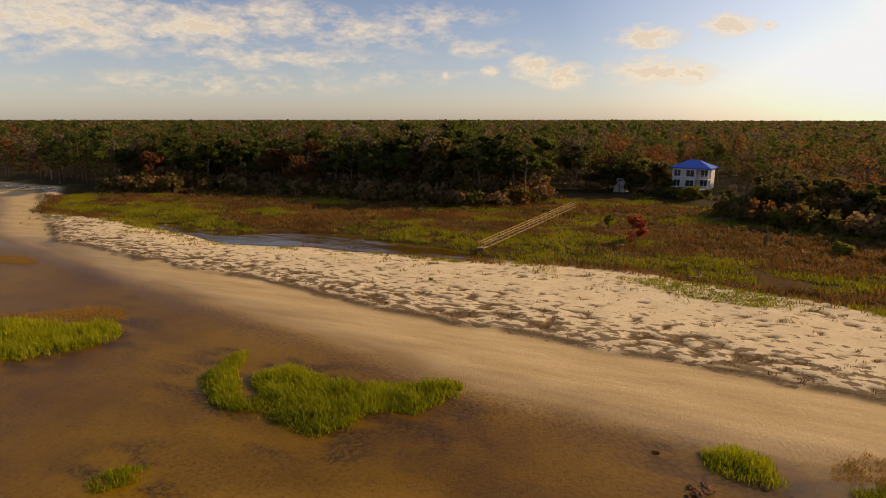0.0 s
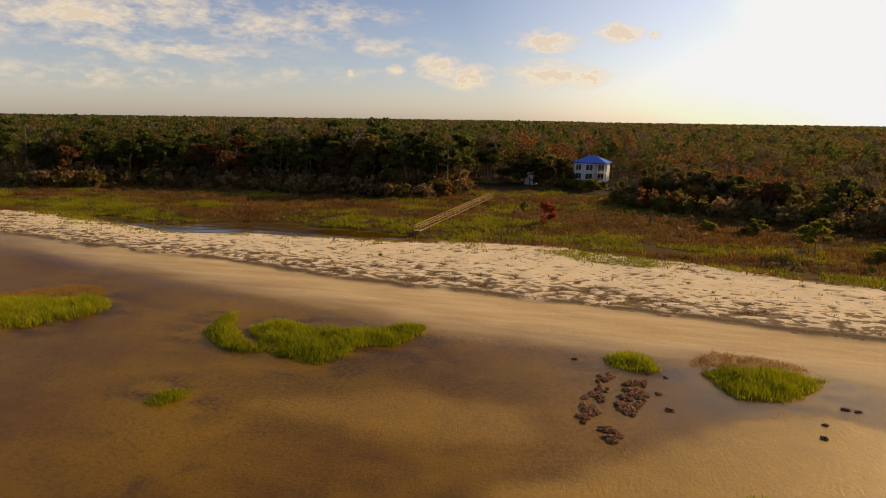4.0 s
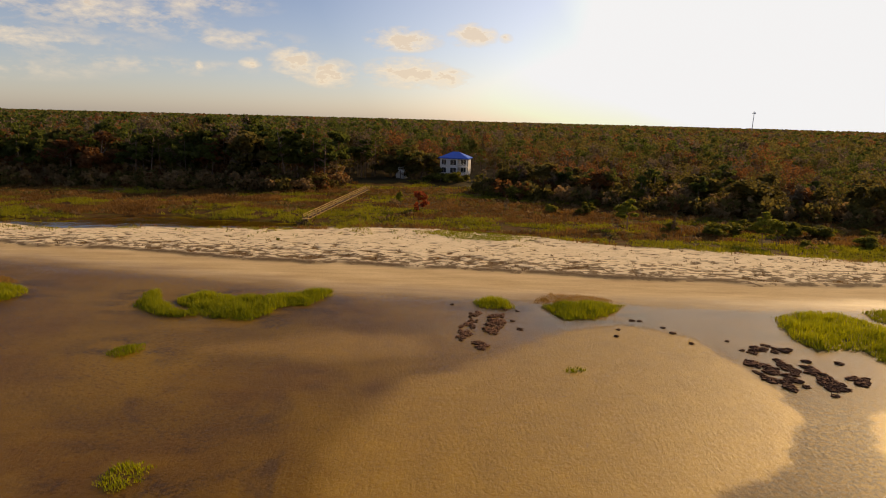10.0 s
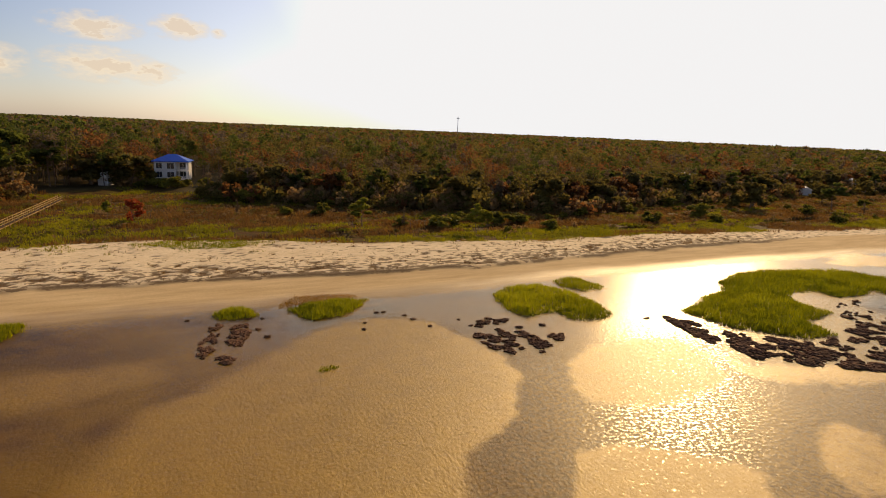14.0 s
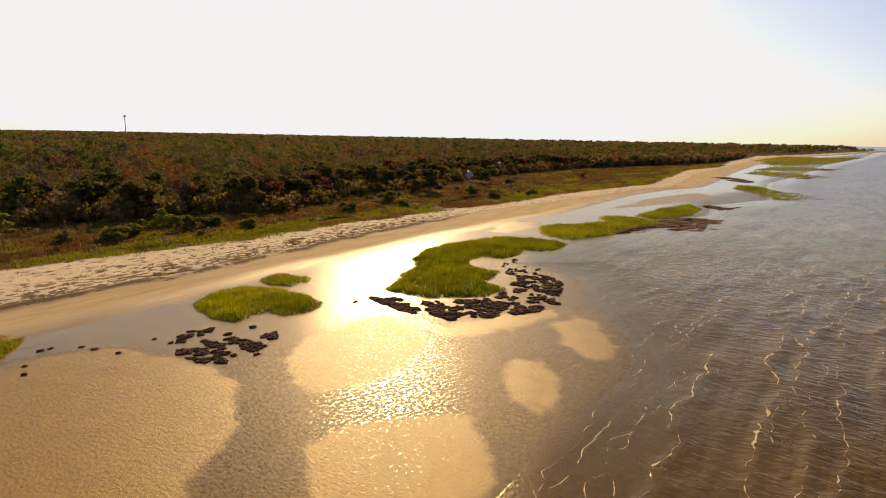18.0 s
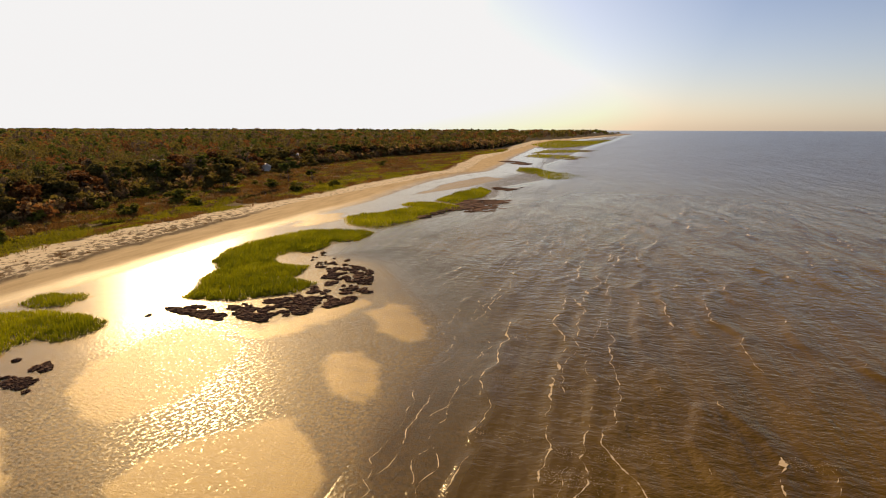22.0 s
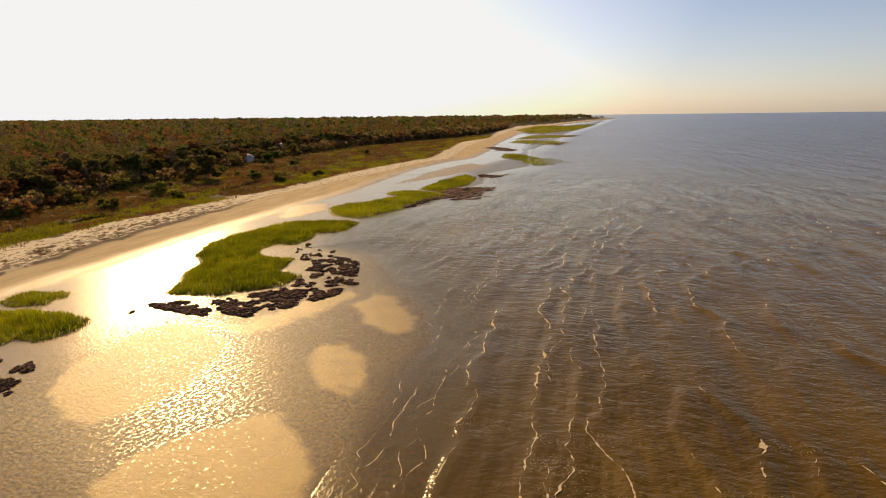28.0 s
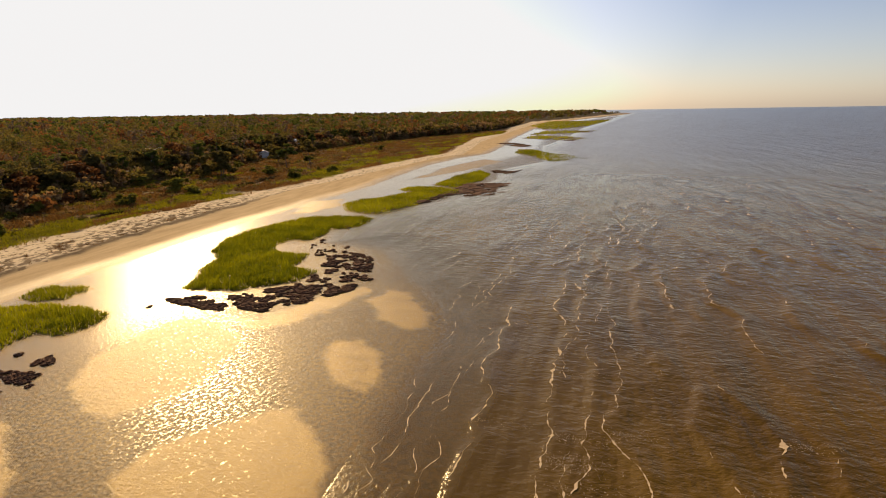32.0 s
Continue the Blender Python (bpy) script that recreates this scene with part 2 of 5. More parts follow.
    # dark wrack, with the shade of hollows and scarp painted in
    c = mixed(t, maths(t, "MULTIPLY", attr(t, "wrack"), ramp(t, n3, [(0.25, grey(0.2)), (0.45, grey(1))])), c, (0.145, 0.092, 0.048, 1))
    # brown spots: beach litter together with painted shade of small hollows
    spot = wire(t, "ShaderNodeTexNoise", Vector=wire(t, "ShaderNodeMapping", Vector=p, Scale=(0.55, 1.0, 1.0)).outputs[0], Scale=1.15, Detail=4.0, Roughness=0.6).outputs[0]
    litter_shade = attr(t, "litter_shade")
    c = mixed(t, maths(t, "MULTIPLY", ramp(t, litter_shade, [(0.0, grey(0)), (0.12, grey(1))]), ramp(t, maths(t, "ADD", spot, maths(t, "MULTIPLY", litter_shade, 0.12)), [(0.612, grey(0)), (0.630, grey(0.9))])), c, (0.175, 0.112, 0.060, 1))
    wet = attr(t, "wet")
    dark = mixed(t, maths(t, "MULTIPLY", wet, 0.35), c, mixed(t, 1.0, c, (0.55, 0.5, 0.42, 1), "MULTIPLY"))
    r = maths(t, "SUBTRACT", 0.85, maths(t, "MULTIPLY", wet, maths(t, "MULTIPLY_ADD", n3, -0.3, 0.54)))
    rip = wire(t, "ShaderNodeTexNoise", Vector=wire(t, "ShaderNodeMapping", Vector=p, Rotation=(0, 0, 0.6), Scale=(1.0, 0.45, 1.0)).outputs[0], Scale=3.4, Detail=3.0, Roughness=0.6).outputs[0]
    h = maths(t, "ADD", maths(t, "MULTIPLY", n3, 0.5), maths(t, "ADD", maths(t, "MULTIPLY", n4, 0.25), maths(t, "MULTIPLY", rip, maths(t, "MULTIPLY", wet, 0.5))))
    b = wire(t, "ShaderNodeBump", Strength=0.4, Distance=0.25, Height=h).outputs[0]
    s = wire(t, "ShaderNodeBsdfPrincipled", Base_Color=dark, Roughness=r, Normal=b)
    t.links.new(maths(t, "MULTIPLY_ADD", maths(t, "MULTIPLY_ADD", attr(t, "bar"), 0.42, 0.22), wet, 0.06), s.inputs["Specular IOR Level"])
    # golden tone of the wet sheen is painted in by this tint
    s.inputs["Specular Tint"].default_value = (1.0, 0.84, 0.56, 1.0)
    t.links.new(s.outputs[0], out.inputs[0])
    return m


def water_paint():
    m, t, out = material("water")
    p = place(t)
    deep, film, still = attr(t, "deep"), attr(t, "film"), attr(t, "still")

    def ripple(scale, sx, sy, turn=0.0, detail=2.0):
        at = wire(t, "ShaderNodeMapping", Vector=p, Rotation=(0, 0, turn), Scale=(sx, sy, 1.0)).outputs[0]
        return wire(t, "ShaderNodeTexNoise", Vector=at, Scale=scale, Detail=detail, Roughness=0.55).outputs[0]

    # wind chop with crests across the shore, longer waves with crests along it
    long_wave = ripple(0.30, 0.22, 1.0, 0.06, 3.0)
    roller = ripple(0.11, 0.22, 1.0, 0.02, 2.0)
    chop = ripple(0.85, 1.0, 0.50, -0.3, 3.0)
    small = ripple(2.3, 1.0, 0.62, 0.25, 2.0)
    fine = ripple(8.0, 1.0, 0.6)
    calm = ripple(0.08, 1.0, 1.0, 0.0, 3.0)
    gust = ripple(0.025, 0.5, 1.0, 0.0, 4.0)
    breeze = ramp(t, gust, [(0.36, grey(0.8)), (0.64, grey(1.1))])
    sea_h = maths(t, "ADD", maths(t, "MULTIPLY_ADD", long_wave, 0.48, maths(t, "MULTIPLY", roller, 1.2)), maths(t, "MULTIPLY", breeze, maths(t, "ADD", maths(t, "MULTIPLY", chop, 0.17), maths(t, "ADD", maths(t, "MULTIPLY", small, 0.09), maths(t, "MULTIPLY", fine, 0.018)))))
    stipple = ripple(3.2, 0.8, 1.0, 0.5, 3.0)
    flat_h = maths(t, "ADD", maths(t, "MULTIPLY", stipple, 0.020), maths(t, "ADD", maths(t, "MULTIPLY", fine, 0.006), maths(t, "MULTIPLY", chop, 0.012)))
    mood = ramp(t, deep, [(0.06, grey(0)), (0.55, grey(1))])
    hgt = maths(t, "ADD", flat_h, maths(t, "MULTIPLY", maths(t, "SUBTRACT", sea_h, flat_h), mood))
    hgt = maths(t, "MULTIPLY", hgt, maths(t, "SUBTRACT", 1.0, maths(t, "MULTIPLY", still, 0.80)))
    b = wire(t, "ShaderNodeBump", Strength=1.0, Distance=1.0, Height=hgt).outputs[0]
    silt = ramp(t, calm, [(0.3, (0.098, 0.050, 0.004)), (0.7, (0.150, 0.080, 0.008))])
    body = wire(t, "ShaderNodeBsdfDiffuse", Color=silt, Normal=b)
    clear = wire(t, "ShaderNodeBsdfTransparent", Color=(0.96, 0.87, 0.72, 1))
    depth = wire(t, "ShaderNodeMixShader", i0=ramp(t, deep, [(0.0, grey(0.05)), (0.12, grey(0.35)), (0.35, grey(0.85)), (0.8, grey(1))]), i1=clear.outputs[0], i2=body.outputs[0])
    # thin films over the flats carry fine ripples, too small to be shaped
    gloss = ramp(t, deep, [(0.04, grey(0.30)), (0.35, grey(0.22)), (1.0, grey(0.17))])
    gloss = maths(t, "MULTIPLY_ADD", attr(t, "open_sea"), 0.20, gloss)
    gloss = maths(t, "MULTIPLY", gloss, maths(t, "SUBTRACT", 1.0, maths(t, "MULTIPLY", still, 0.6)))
    # warm cast painted into the reflections through the gloss colour, against blue sky
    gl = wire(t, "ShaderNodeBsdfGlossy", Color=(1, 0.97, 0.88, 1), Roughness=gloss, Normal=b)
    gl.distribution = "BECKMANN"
    face = wire(t, "ShaderNodeLayerWeight", Blend=0.5, Normal=b).outputs["Facing"]
    fr = maths(t, "MULTIPLY_ADD", maths(t, "POWER", face, maths(t, "MULTIPLY_ADD", deep, 0.8, 5.0)), maths(t, "MAXIMUM", ramp(t, deep, [(0.045, grey(0.95)), (0.13, grey(0.80)), (0.5, grey(0.72)), (1.0, grey(0.80))]), maths(t, "MULTIPLY", still, 1.5)), 0.019)
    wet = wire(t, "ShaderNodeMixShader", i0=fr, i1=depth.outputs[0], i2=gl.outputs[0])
    # the film breaks up into patches where the sand comes to the surface
    grain = maths(t, "ADD", maths(t, "MULTIPLY_ADD", stipple, 2.6, -1.3), maths(t, "MULTIPLY_ADD", fine, 1.0, -0.5))
    cover = ramp(t, maths(t, "ADD", film, grain), [(0.34, grey(0)), (0.52, grey(1))])
    bare = wire(t, "ShaderNodeBsdfTransparent", Color=(1, 1, 1, 1))
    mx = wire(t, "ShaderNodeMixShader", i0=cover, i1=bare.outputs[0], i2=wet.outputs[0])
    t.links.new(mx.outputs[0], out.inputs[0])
    return m


GROUND, WATER = ground_paint(), water_paint()
GRASS = leaf_paint("cordgrass", (0.13, 0.150, 0.006), (0.54, 0.50, 0.030), 0.5, 0.5)
MARSH_GREEN = leaf_paint("marsh_green", (0.125, 0.118, 0.009), (0.44, 0.385, 0.026), 0.5, 0.4)
DRY_GRASS = leaf_paint("dry_grass", (0.085, 0.038, 0.010), (0.36, 0.175, 0.042), 0.42, 0.4)
PINE = leaf_paint("pine_needles", (0.055, 0.064, 0.014), (0.155, 0.170, 0.030), 0.58, 0.3)
OAK = leaf_paint("oak_leaves", (0.098, 0.076, 0.021), (0.215, 0.160, 0.037), 0.58, 0.3)
RUST = leaf_paint("rust_leaves", (0.140, 0.060, 0.021), (0.27, 0.110, 0.035), 0.58, 0.3)
RED = leaf_paint("red_leaves", (0.22, 0.045, 0.016), (0.46, 0.10, 0.03), 0.5, 0.4)
BRUSH = leaf_paint("brown_brush", (0.17, 0.104, 0.046), (0.38, 0.230, 0.098), 0.55, 0.3)
TWIG = leaf_paint("bare_twigs", (0.11, 0.074, 0.040), (0.25, 0.168, 0.090), 0.35, 0.3)
SHRUB = leaf_paint("shrub_leaves", (0.085, 0.082, 0.012), (0.29, 0.25, 0.034), 0.5, 0.4)
STRAW = leaf_paint("straw", (0.30, 0.150, 0.026), (0.60, 0.35, 0.080), 0.5, 0.4)
YOUNG = leaf_paint("young_leaves", (0.11, 0.115, 0.014), (0.32, 0.29, 0.034), 0.5)
BARK = rough_paint("bark", (0.20, 0.132, 0.088), 0.9, vary=0.4)
OYSTER = rough_paint("oyster_shell", (0.140, 0.064, 0.033), 0.95, vary=0.7, scale=7.0, bump=1.0)
TIMBER = rough_paint("weathered_timber", (0.42, 0.27, 0.10), 0.75, vary=0.3, scale=4.0)
DECKING = rough_paint("dark_deck_timber", (0.11, 0.062, 0.030), 0.8, vary=0.3, scale=4.0)
STUCCO = rough_paint("pale_siding", (0.62, 0.58, 0.54), 0.7, vary=0.1)
TARP = rough_paint("blue_roof_sheet", (0.012, 0.085, 0.42), 0.45, vary=0.2)
GLASS = rough_paint("dark_window_glass", (0.03, 0.035, 0.04), 0.08, vary=0.2)
WHITE = rough_paint("white_paint", (0.8, 0.78, 0.74), 0.5, vary=0.06)
STEEL = rough_paint("galvanised_steel", (0.35, 0.35, 0.36), 0.5, 0.7)
FOAM = rough_paint("foam", (0.56, 0.41, 0.24), 0.6, vary=0.2, scale=6)

# ---- mesh helpers ----


def quick_mesh(name, verts, faces, mat, fields=None, smooth=False):
    """A mesh from numpy arrays; all faces have the same number of corners."""
    me = bpy.data.meshes.new(name)
    verts, faces = np.asarray(verts, np.float32), np.asarray(faces, np.int32)
    n, k = faces.shape
    me.vertices.add(len(verts))
    me.vertices.foreach_set("co", verts.ravel())
    me.loops.add(n * k)
    me.loops.foreach_set("vertex_index", faces.ravel())
    me.polygons.add(n)
    me.polygons.foreach_set("loop_start", np.arange(n, dtype=np.int32) * k)
    me.polygons.foreach_set("loop_total", np.full(n, k, np.int32))
    if smooth:
        me.polygons.foreach_set("use_smooth", np.ones(n, bool))
    for key, v in (fields or {}).items():
        me.attributes.new(key, "FLOAT", "POINT").data.foreach_set("value", np.asarray(v, np.float32).ravel())
    me.update(calc_edges=True)
    me.validate()
    me.materials.append(mat)
    return me


def part(name, bm, mat, parent=None, label=""):
    """Links a bmesh, or a ready mesh, as one object under a thing or a part."""
    me = bm
    if isinstance(bm, bmesh.types.BMesh):
        me = bpy.data.meshes.new(name)
        bm.to_mesh(me)
        bm.free()
        me.materials.append(mat)
    ob = new(name, me)
    if parent:
        ob.parent = parent
    return tagged(ob, label)


def box(bm, lo, hi, bevel=0.0):
    r = bmesh.ops.create_cube(bm, size=1)["verts"]
    for v in r:
        v.co = Vector([l + (c + 0.5) * (h - l) for l, h, c in zip(lo, hi, v.co)])
    if bevel:
        bmesh.ops.bevel(bm, geom=list({e for v in r for e in v.link_edges}), offset=bevel, segments=1, affect="EDGES")
    return bm


def beam(bm, a, b, w, d, sides=4, top=1.0):
    """A bar from a to b, w wide and d deep (or a tapered pole)."""
    a, b = Vector(a), Vector(b)
    z = (b - a).normalized()
    x = z.cross(Vector((0, 0, 1)) if abs(z.z) < 0.9 else Vector((0, 1, 0))).normalized()
    y = z.cross(x)
    rings = []
    for p, s in ((a, 1.0), (b, top)):
        rings.append([bm.verts.new(p + (x * math.cos(q) * w + y * math.sin(q) * d) * s * (0.7071 if sides == 4 else 0.5)) for q in [(i + 0.5) * 2 * math.pi / sides for i in range(sides)]])
    for i in range(sides):
        j = (i + 1) % sides
        bm.faces.new((rings[0][i], rings[0][j], rings[1][j], rings[1][i]))
    bm.faces.new(rings[0][::-1])
    bm.faces.new(rings[1])
    return bm


# ---- the lie of the land, in plan units of U metres ----


def curve(x, xs, ys):
    return np.interp(x, xs, ys)


SHORE = ([-3000, -606.2, -167.3, -114.9, -78.2, -46.6, -29.6, -9.2, 15.9, 43.7, 55.2, 80.3, 105.3, 126.4, 153.5, 195, 218, 250, 275, 330, 405, 600, 850, 1000, 1600, 2090, 2110, 2200],
         [420, 160, 120.8, 89.9, 82.1, 74.3, 71.1, 66.1, 64.7, 63.7, 65, 64.1, 63.4, 61.9, 58.8, 59, 58.5, 53, 44.5, 45, 49, 50, 48, 20, -82, -155, -130, 600])
WRACK = ([-3000, -606.5, -167.6, -93.4, -54.4, -25.3, 9.6, 51.2, 91, 113.7, 136, 159.6, 199, 240, 262, 300, 360, 440, 600, 850, 1000, 2090],
         [430, 168, 130.4, 87.1, 82.9, 78.7, 75.2, 72.1, 74.6, 73.8, 75, 71.7, 65.5, 61, 53, 56, 62, 62, 62, 62, 35, -148])
BACK = ([-3000, -606.9, -167.6, -128.3, -107.2, -68.1, -46.6, -21.6, -8.3, 12.9, 27.2, 46, 71.6, 92, 108.5, 135.2, 158.8, 198, 222, 241, 266, 323, 416, 482, 637, 900, 1050, 2090],
        [445, 178, 137.5, 106.7, 105.6, 101.7, 104.3, 103.4, 104.7, 102.5, 95.9, 91.1, 86.5, 87.5, 85, 82.5, 79, 76.5, 73, 69.5, 63, 69, 77, 67, 76, 78, 40, -138])
WOODS = ([-3000, -607.6, -165, -134.4, -115.2, -75.7, -35.2, -24.2, 1, 15.4, 43.8, 70.8, 98.8, 120, 143.4, 170.3, 221, 267, 361, 430, 500, 600, 668, 900, 1050, 2090],
         [470, 196, 137.3, 143.1, 154.2, 156.8, 154.4, 174, 184.5, 157.8, 140.9, 128.4, 117, 123, 129.5, 130, 139, 144, 138, 124, 100, 90, 88, 86, 50, -128])


def inside(poly, x, y):
    """Signed distance into a closed outline, plan units; positive inside."""
    d = np.full(x.shape, 1e9)
    odd = np.zeros(x.shape, bool)
    n = len(poly)
    for i in range(n):
        (x0, y0), (x1, y1) = poly[i], poly[(i + 1) % n]
        ex, ey = x1 - x0, y1 - y0
        s = np.clip(((x - x0) * ex + (y - y0) * ey) / (ex * ex + ey * ey + 1e-9), 0, 1)
        d = np.minimum(d, np.hypot(x - x0 - s * ex, y - y0 - s * ey))
        if y0 != y1:
            odd ^= ((y0 > y) != (y1 > y)) & (x < (x1 - x0) * (y - y0) / (y1 - y0) + x0)
    return np.where(odd, d, -d)


def step(a, b, v):
    s = np.clip((v - a) / (b - a), 0, 1)
    return s * s * (3 - 2 * s)


class Lattice:
    """Smooth value noise on numpy arrays."""

    def __init__(self, seed):
        self.grid = np.random.RandomState(seed).rand(256, 256)

    def __call__(self, x, y, size, octaves=3):
        total, amp, norm = 0, 1.0, 0
        for o in range(octaves):
            u, v = x / size * 2 ** o + 17.3 * o, y / size * 2 ** o + 5.1 * o
            i, j = np.floor(u).astype(int), np.floor(v).astype(int)
            a, b = u - i, v - j
            a, b = a * a * (3 - 2 * a), b * b * (3 - 2 * b)
            g = self.grid
            q = (g[i & 255, j & 255] * (1 - a) + g[(i + 1) & 255, j & 255] * a) * (1 - b) + (g[i & 255, (j + 1) & 255] * (1 - a) + g[(i + 1) & 255, (j + 1) & 255] * a) * b
            total, norm, amp = total + amp * q, norm + amp, amp * 0.5
        return total / norm


NOISE = Lattice(3)
BARS = [  # outline, height
    ([(35.7, 38.6), (33.2, 34.3), (32.4, 30.8), (35.8, 28.6), (39.8, 27.6), (44.9, 28.7), (48.4, 29.9), (51.7, 34.4), (52.4, 39.2), (48.4, 41.0), (42.6, 41.2), (38.8, 40.2)], 1.0),
    ([(-3.8, 20.6), (-2.0, 35.2), (2.0, 42.5), (10.2, 48.1), (17.1, 54.7), (24.1, 57.1), (29.7, 52.8), (31.9, 45.1), (31.1, 38.0), (26.8, 31.8), (19.9, 26.7), (15.1, 12.5), (4.7, 8.7)], 0.97),
    ([(24.1, 22.6), (27.0, 25.8), (31.1, 26.0), (34.4, 24.0), (37.6, 21.2), (37.6, 18.6), (35.5, 16.2), (32.4, 14.6), (29.8, 13.6), (22.0, 8.4), (17.4, 12.6), (20.1, 18.6)], 1.0),
    ([(60.8, 23.2), (65.8, 22.0), (64.7, 18.4), (58.4, 14.2), (54.0, 13.5), (52.6, 15.3), (55.0, 19.3)], 0.86),
    ([(46.2, 21.9), (50.3, 22.1), (50.4, 19.3), (47.3, 16.0), (43.0, 14.3), (40.2, 14.9), (41.2, 18.3)], 0.66),
    ([(52.7, 36.6), (53.2, 31.9), (61.1, 28.4), (67.2, 24.9), (64.3, 22.8), (59.2, 24.3), (53.3, 26.6), (50.1, 29.0), (50.5, 32.6)], 0.80),
    ([(117.0, 61.0), (126.9, 62.6), (130.9, 56.2), (122.2, 52.6), (113.3, 54.0), (110.2, 57.7)], 0.95),
    ([(169.9, 50.8), (210.6, 48.9), (245.1, 40.4), (233.7, 30.6), (198.9, 38.2)], 0.8),
    ([(-61.1, 12.0), (-46.4, 28.1), (-30.2, 32.5), (-19.0, 27.9), (-12.6, 13.1), (-23.8, 1.6)], 0.3),
    ([(-17.4, 47.4), (-6.6, 52.5), (1.8, 51.0), (2.9, 47.8), (-4.4, 45.9)], 0.75),
]
SEA = [(-2000.0, -60.0), (-61.8, -3.8), (3.4, 3.0), (18.0, 8.4), (28.8, 13.1), (40.2, 12.4), (52.7, 11.8), (59.7, 14.1), (68.4, 19.9), (76.0, 24.7), (82.6, 29.3), (86.3, 40.2), (98.9, 42.4), (113.9, 40.9), (132.9, 30.7), (152.5, 30.3), (172.9, 25.0), (201.2, 27.7), (234.9, 15.0), (260.7, 17.8), (324.4, 21.7), (409.2, 12.9), (609.5, 0.8), (932.3, -38.7),
       (2090, -163), (2110, -130), (2300.0, 900.0), (5000.0, 3000.0), (5000.0, -5000.0), (-5000.0, -5000.0), (-5000.0, -300.0)]
CREEK = [(-94.0, 107.0), (-91.8, 110.1), (-73.3, 105.5), (-68.2, 109.0), (-62.1, 112.7), (-50.2, 115.1), (-46.7, 112.6), (-37.2, 111.8), (-30.4, 111.0), (-24.6, 110.0), (-20.6, 105.6), (-31.5, 104.4), (-41.8, 103.6), (-53.2, 102.4), (-64.6, 99.6), (-70.7, 100.2), (-86.3, 104.7)]
PONDS = [(152.0, 94.0, 9, 2.4), (100.6, 95.0, 5, 1.4), (214.5, 112.6, 10, 3.0), (163.0, 95.0, 7, 3.0)]
TRAIL = [(-14.8, 52.0), (-14.7, 53.8), (-13.6, 56.1), (-11.9, 58.1), (-9.6, 60.5), (-8.2, 64.1), (-7.1, 62.7), (-7.5, 56.9), (-10.4, 54.3), (-12.7, 52.5)]


def land(x, y):
    """Height in metres and the surface fields at plan points."""
    shore, wrack, back, woods = (curve(x, *c) for c in (SHORE, WRACK, BACK, WOODS))
    wob = (NOISE(x, y, 9) - 0.5) * 2.0
    d = y - shore + wob * 0.8
    b = step(0, 1, (y - shore) / np.maximum(wrack - shore, 1))
    up = np.where(d < 0, np.maximum(d * 0.012, -0.17) , 0.62 * np.clip((y - shore) / np.maximum(wrack - shore, 1), 0, 1) ** 1.3)
    past = y - wrack + (NOISE(x + 40, y, 5) - 0.5) * 2.4
    near = step(140, 110, x) * step(-260, -220, x)
    rise = step(-0.3, 0.5, past) * 0.20 * near
    hum = NOISE(x, y, 2.4, 3)
    rare = 0.245 + 0.15 * step(11, 1, past) + 0.10 * (NOISE(x, y, 14, 2) - 0.5)
    pits = step(rare + 0.03, rare - 0.03, NOISE(x * 0.62, y * 1.05, 0.95, 2))
    humps = step(0.2, 3.0, past) * step(6, -2, y - back) * ((NOISE(x, y, 7, 2) - 0.5) * 0.30 + (hum - 0.5) * 0.07 + 0.16 - 0.19 * pits) * (0.35 + 0.65 * near)
    z = up + rise + humps
    inland = y - back + (NOISE(x, y + 90, 7) - 0.5) * 5
    m = step(-1.5, 3.0, inland)
    z = z * (1 - m) + (0.35 + NOISE(x, y, 6) * 0.45) * m
    w = step(-6, 6, y - woods)
    z = z + w * 0.8 + step(0, 70, y - woods) * 1.4
    creek = inside(CREEK, x, y) + wob * 0.8
    z = z * (1 - 0.8 * step(-8, -0.5, creek)) - step(-1.0, 0.6, creek) * 0.6
    for px, py, rx, ry in PONDS:
        q = 1 - np.hypot((x - px) / rx, (y - py) / ry) + wob * 0.25
        z = z - step(-0.2, 0.15, q) * 0.95
    bar = np.zeros(x.shape)
    seaward = step(10, 26, x)
    chan = 1 + (2.6 + 2.8 * step(38, 48, x)) * seaward * step(16, 30, shore - y)
    flat = d < 0.5
    for poly, h in BARS:
        s = inside(poly, x, y) + (NOISE(x, y, 3.5) - 0.5) * 2.2
        r = step(-1.5, 1.4, s)
        bar = np.maximum(bar, r * (1 - (1 - h) * (1 - 0.62 * seaward)))
    z = np.where(flat, np.maximum(np.where(seaward * (shore - y) > 8, np.minimum(z, -0.05), z), -0.027 * chan + bar * (0.027 * chan - 0.002) + (NOISE(x, y, 6) - 0.5) * 0.022 * (1 - bar)), z)
    z = np.where(flat & (bar > 0.995), np.maximum(z, -0.002), z)
    bare = step(10, -2, x) * step(-1.5, -6, d) * step(-140, -90, x)
    z = np.where(flat, np.maximum(z, bare * 0.022 - 0.030 + (NOISE(x, y, 8) - 0.5) * 0.016), z)
    z = np.where(flat, np.minimum(z, -0.002), z)
    for poly in ISLANDS:
        s = inside(poly[1], x, y)
        z = np.where(flat, np.maximum(z, -0.05 + step(-0.6, 0.8, s) * 0.12), z)
    sand = bar * (1 - seaward) + seaward * step(0.52, 0.90, bar + (NOISE(x, y, 1.1, 2) - 0.5) * 0.35)
    silt = np.zeros(x.shape)
    for poly in ISLANDS[:7]:
        s = inside(poly[1], x, y)
        silt = np.maximum(silt, step(-7.0, -0.5, s) * step(0.52, 0.58, NOISE(x * 0.45, y * 1.3, 1.7, 3)))
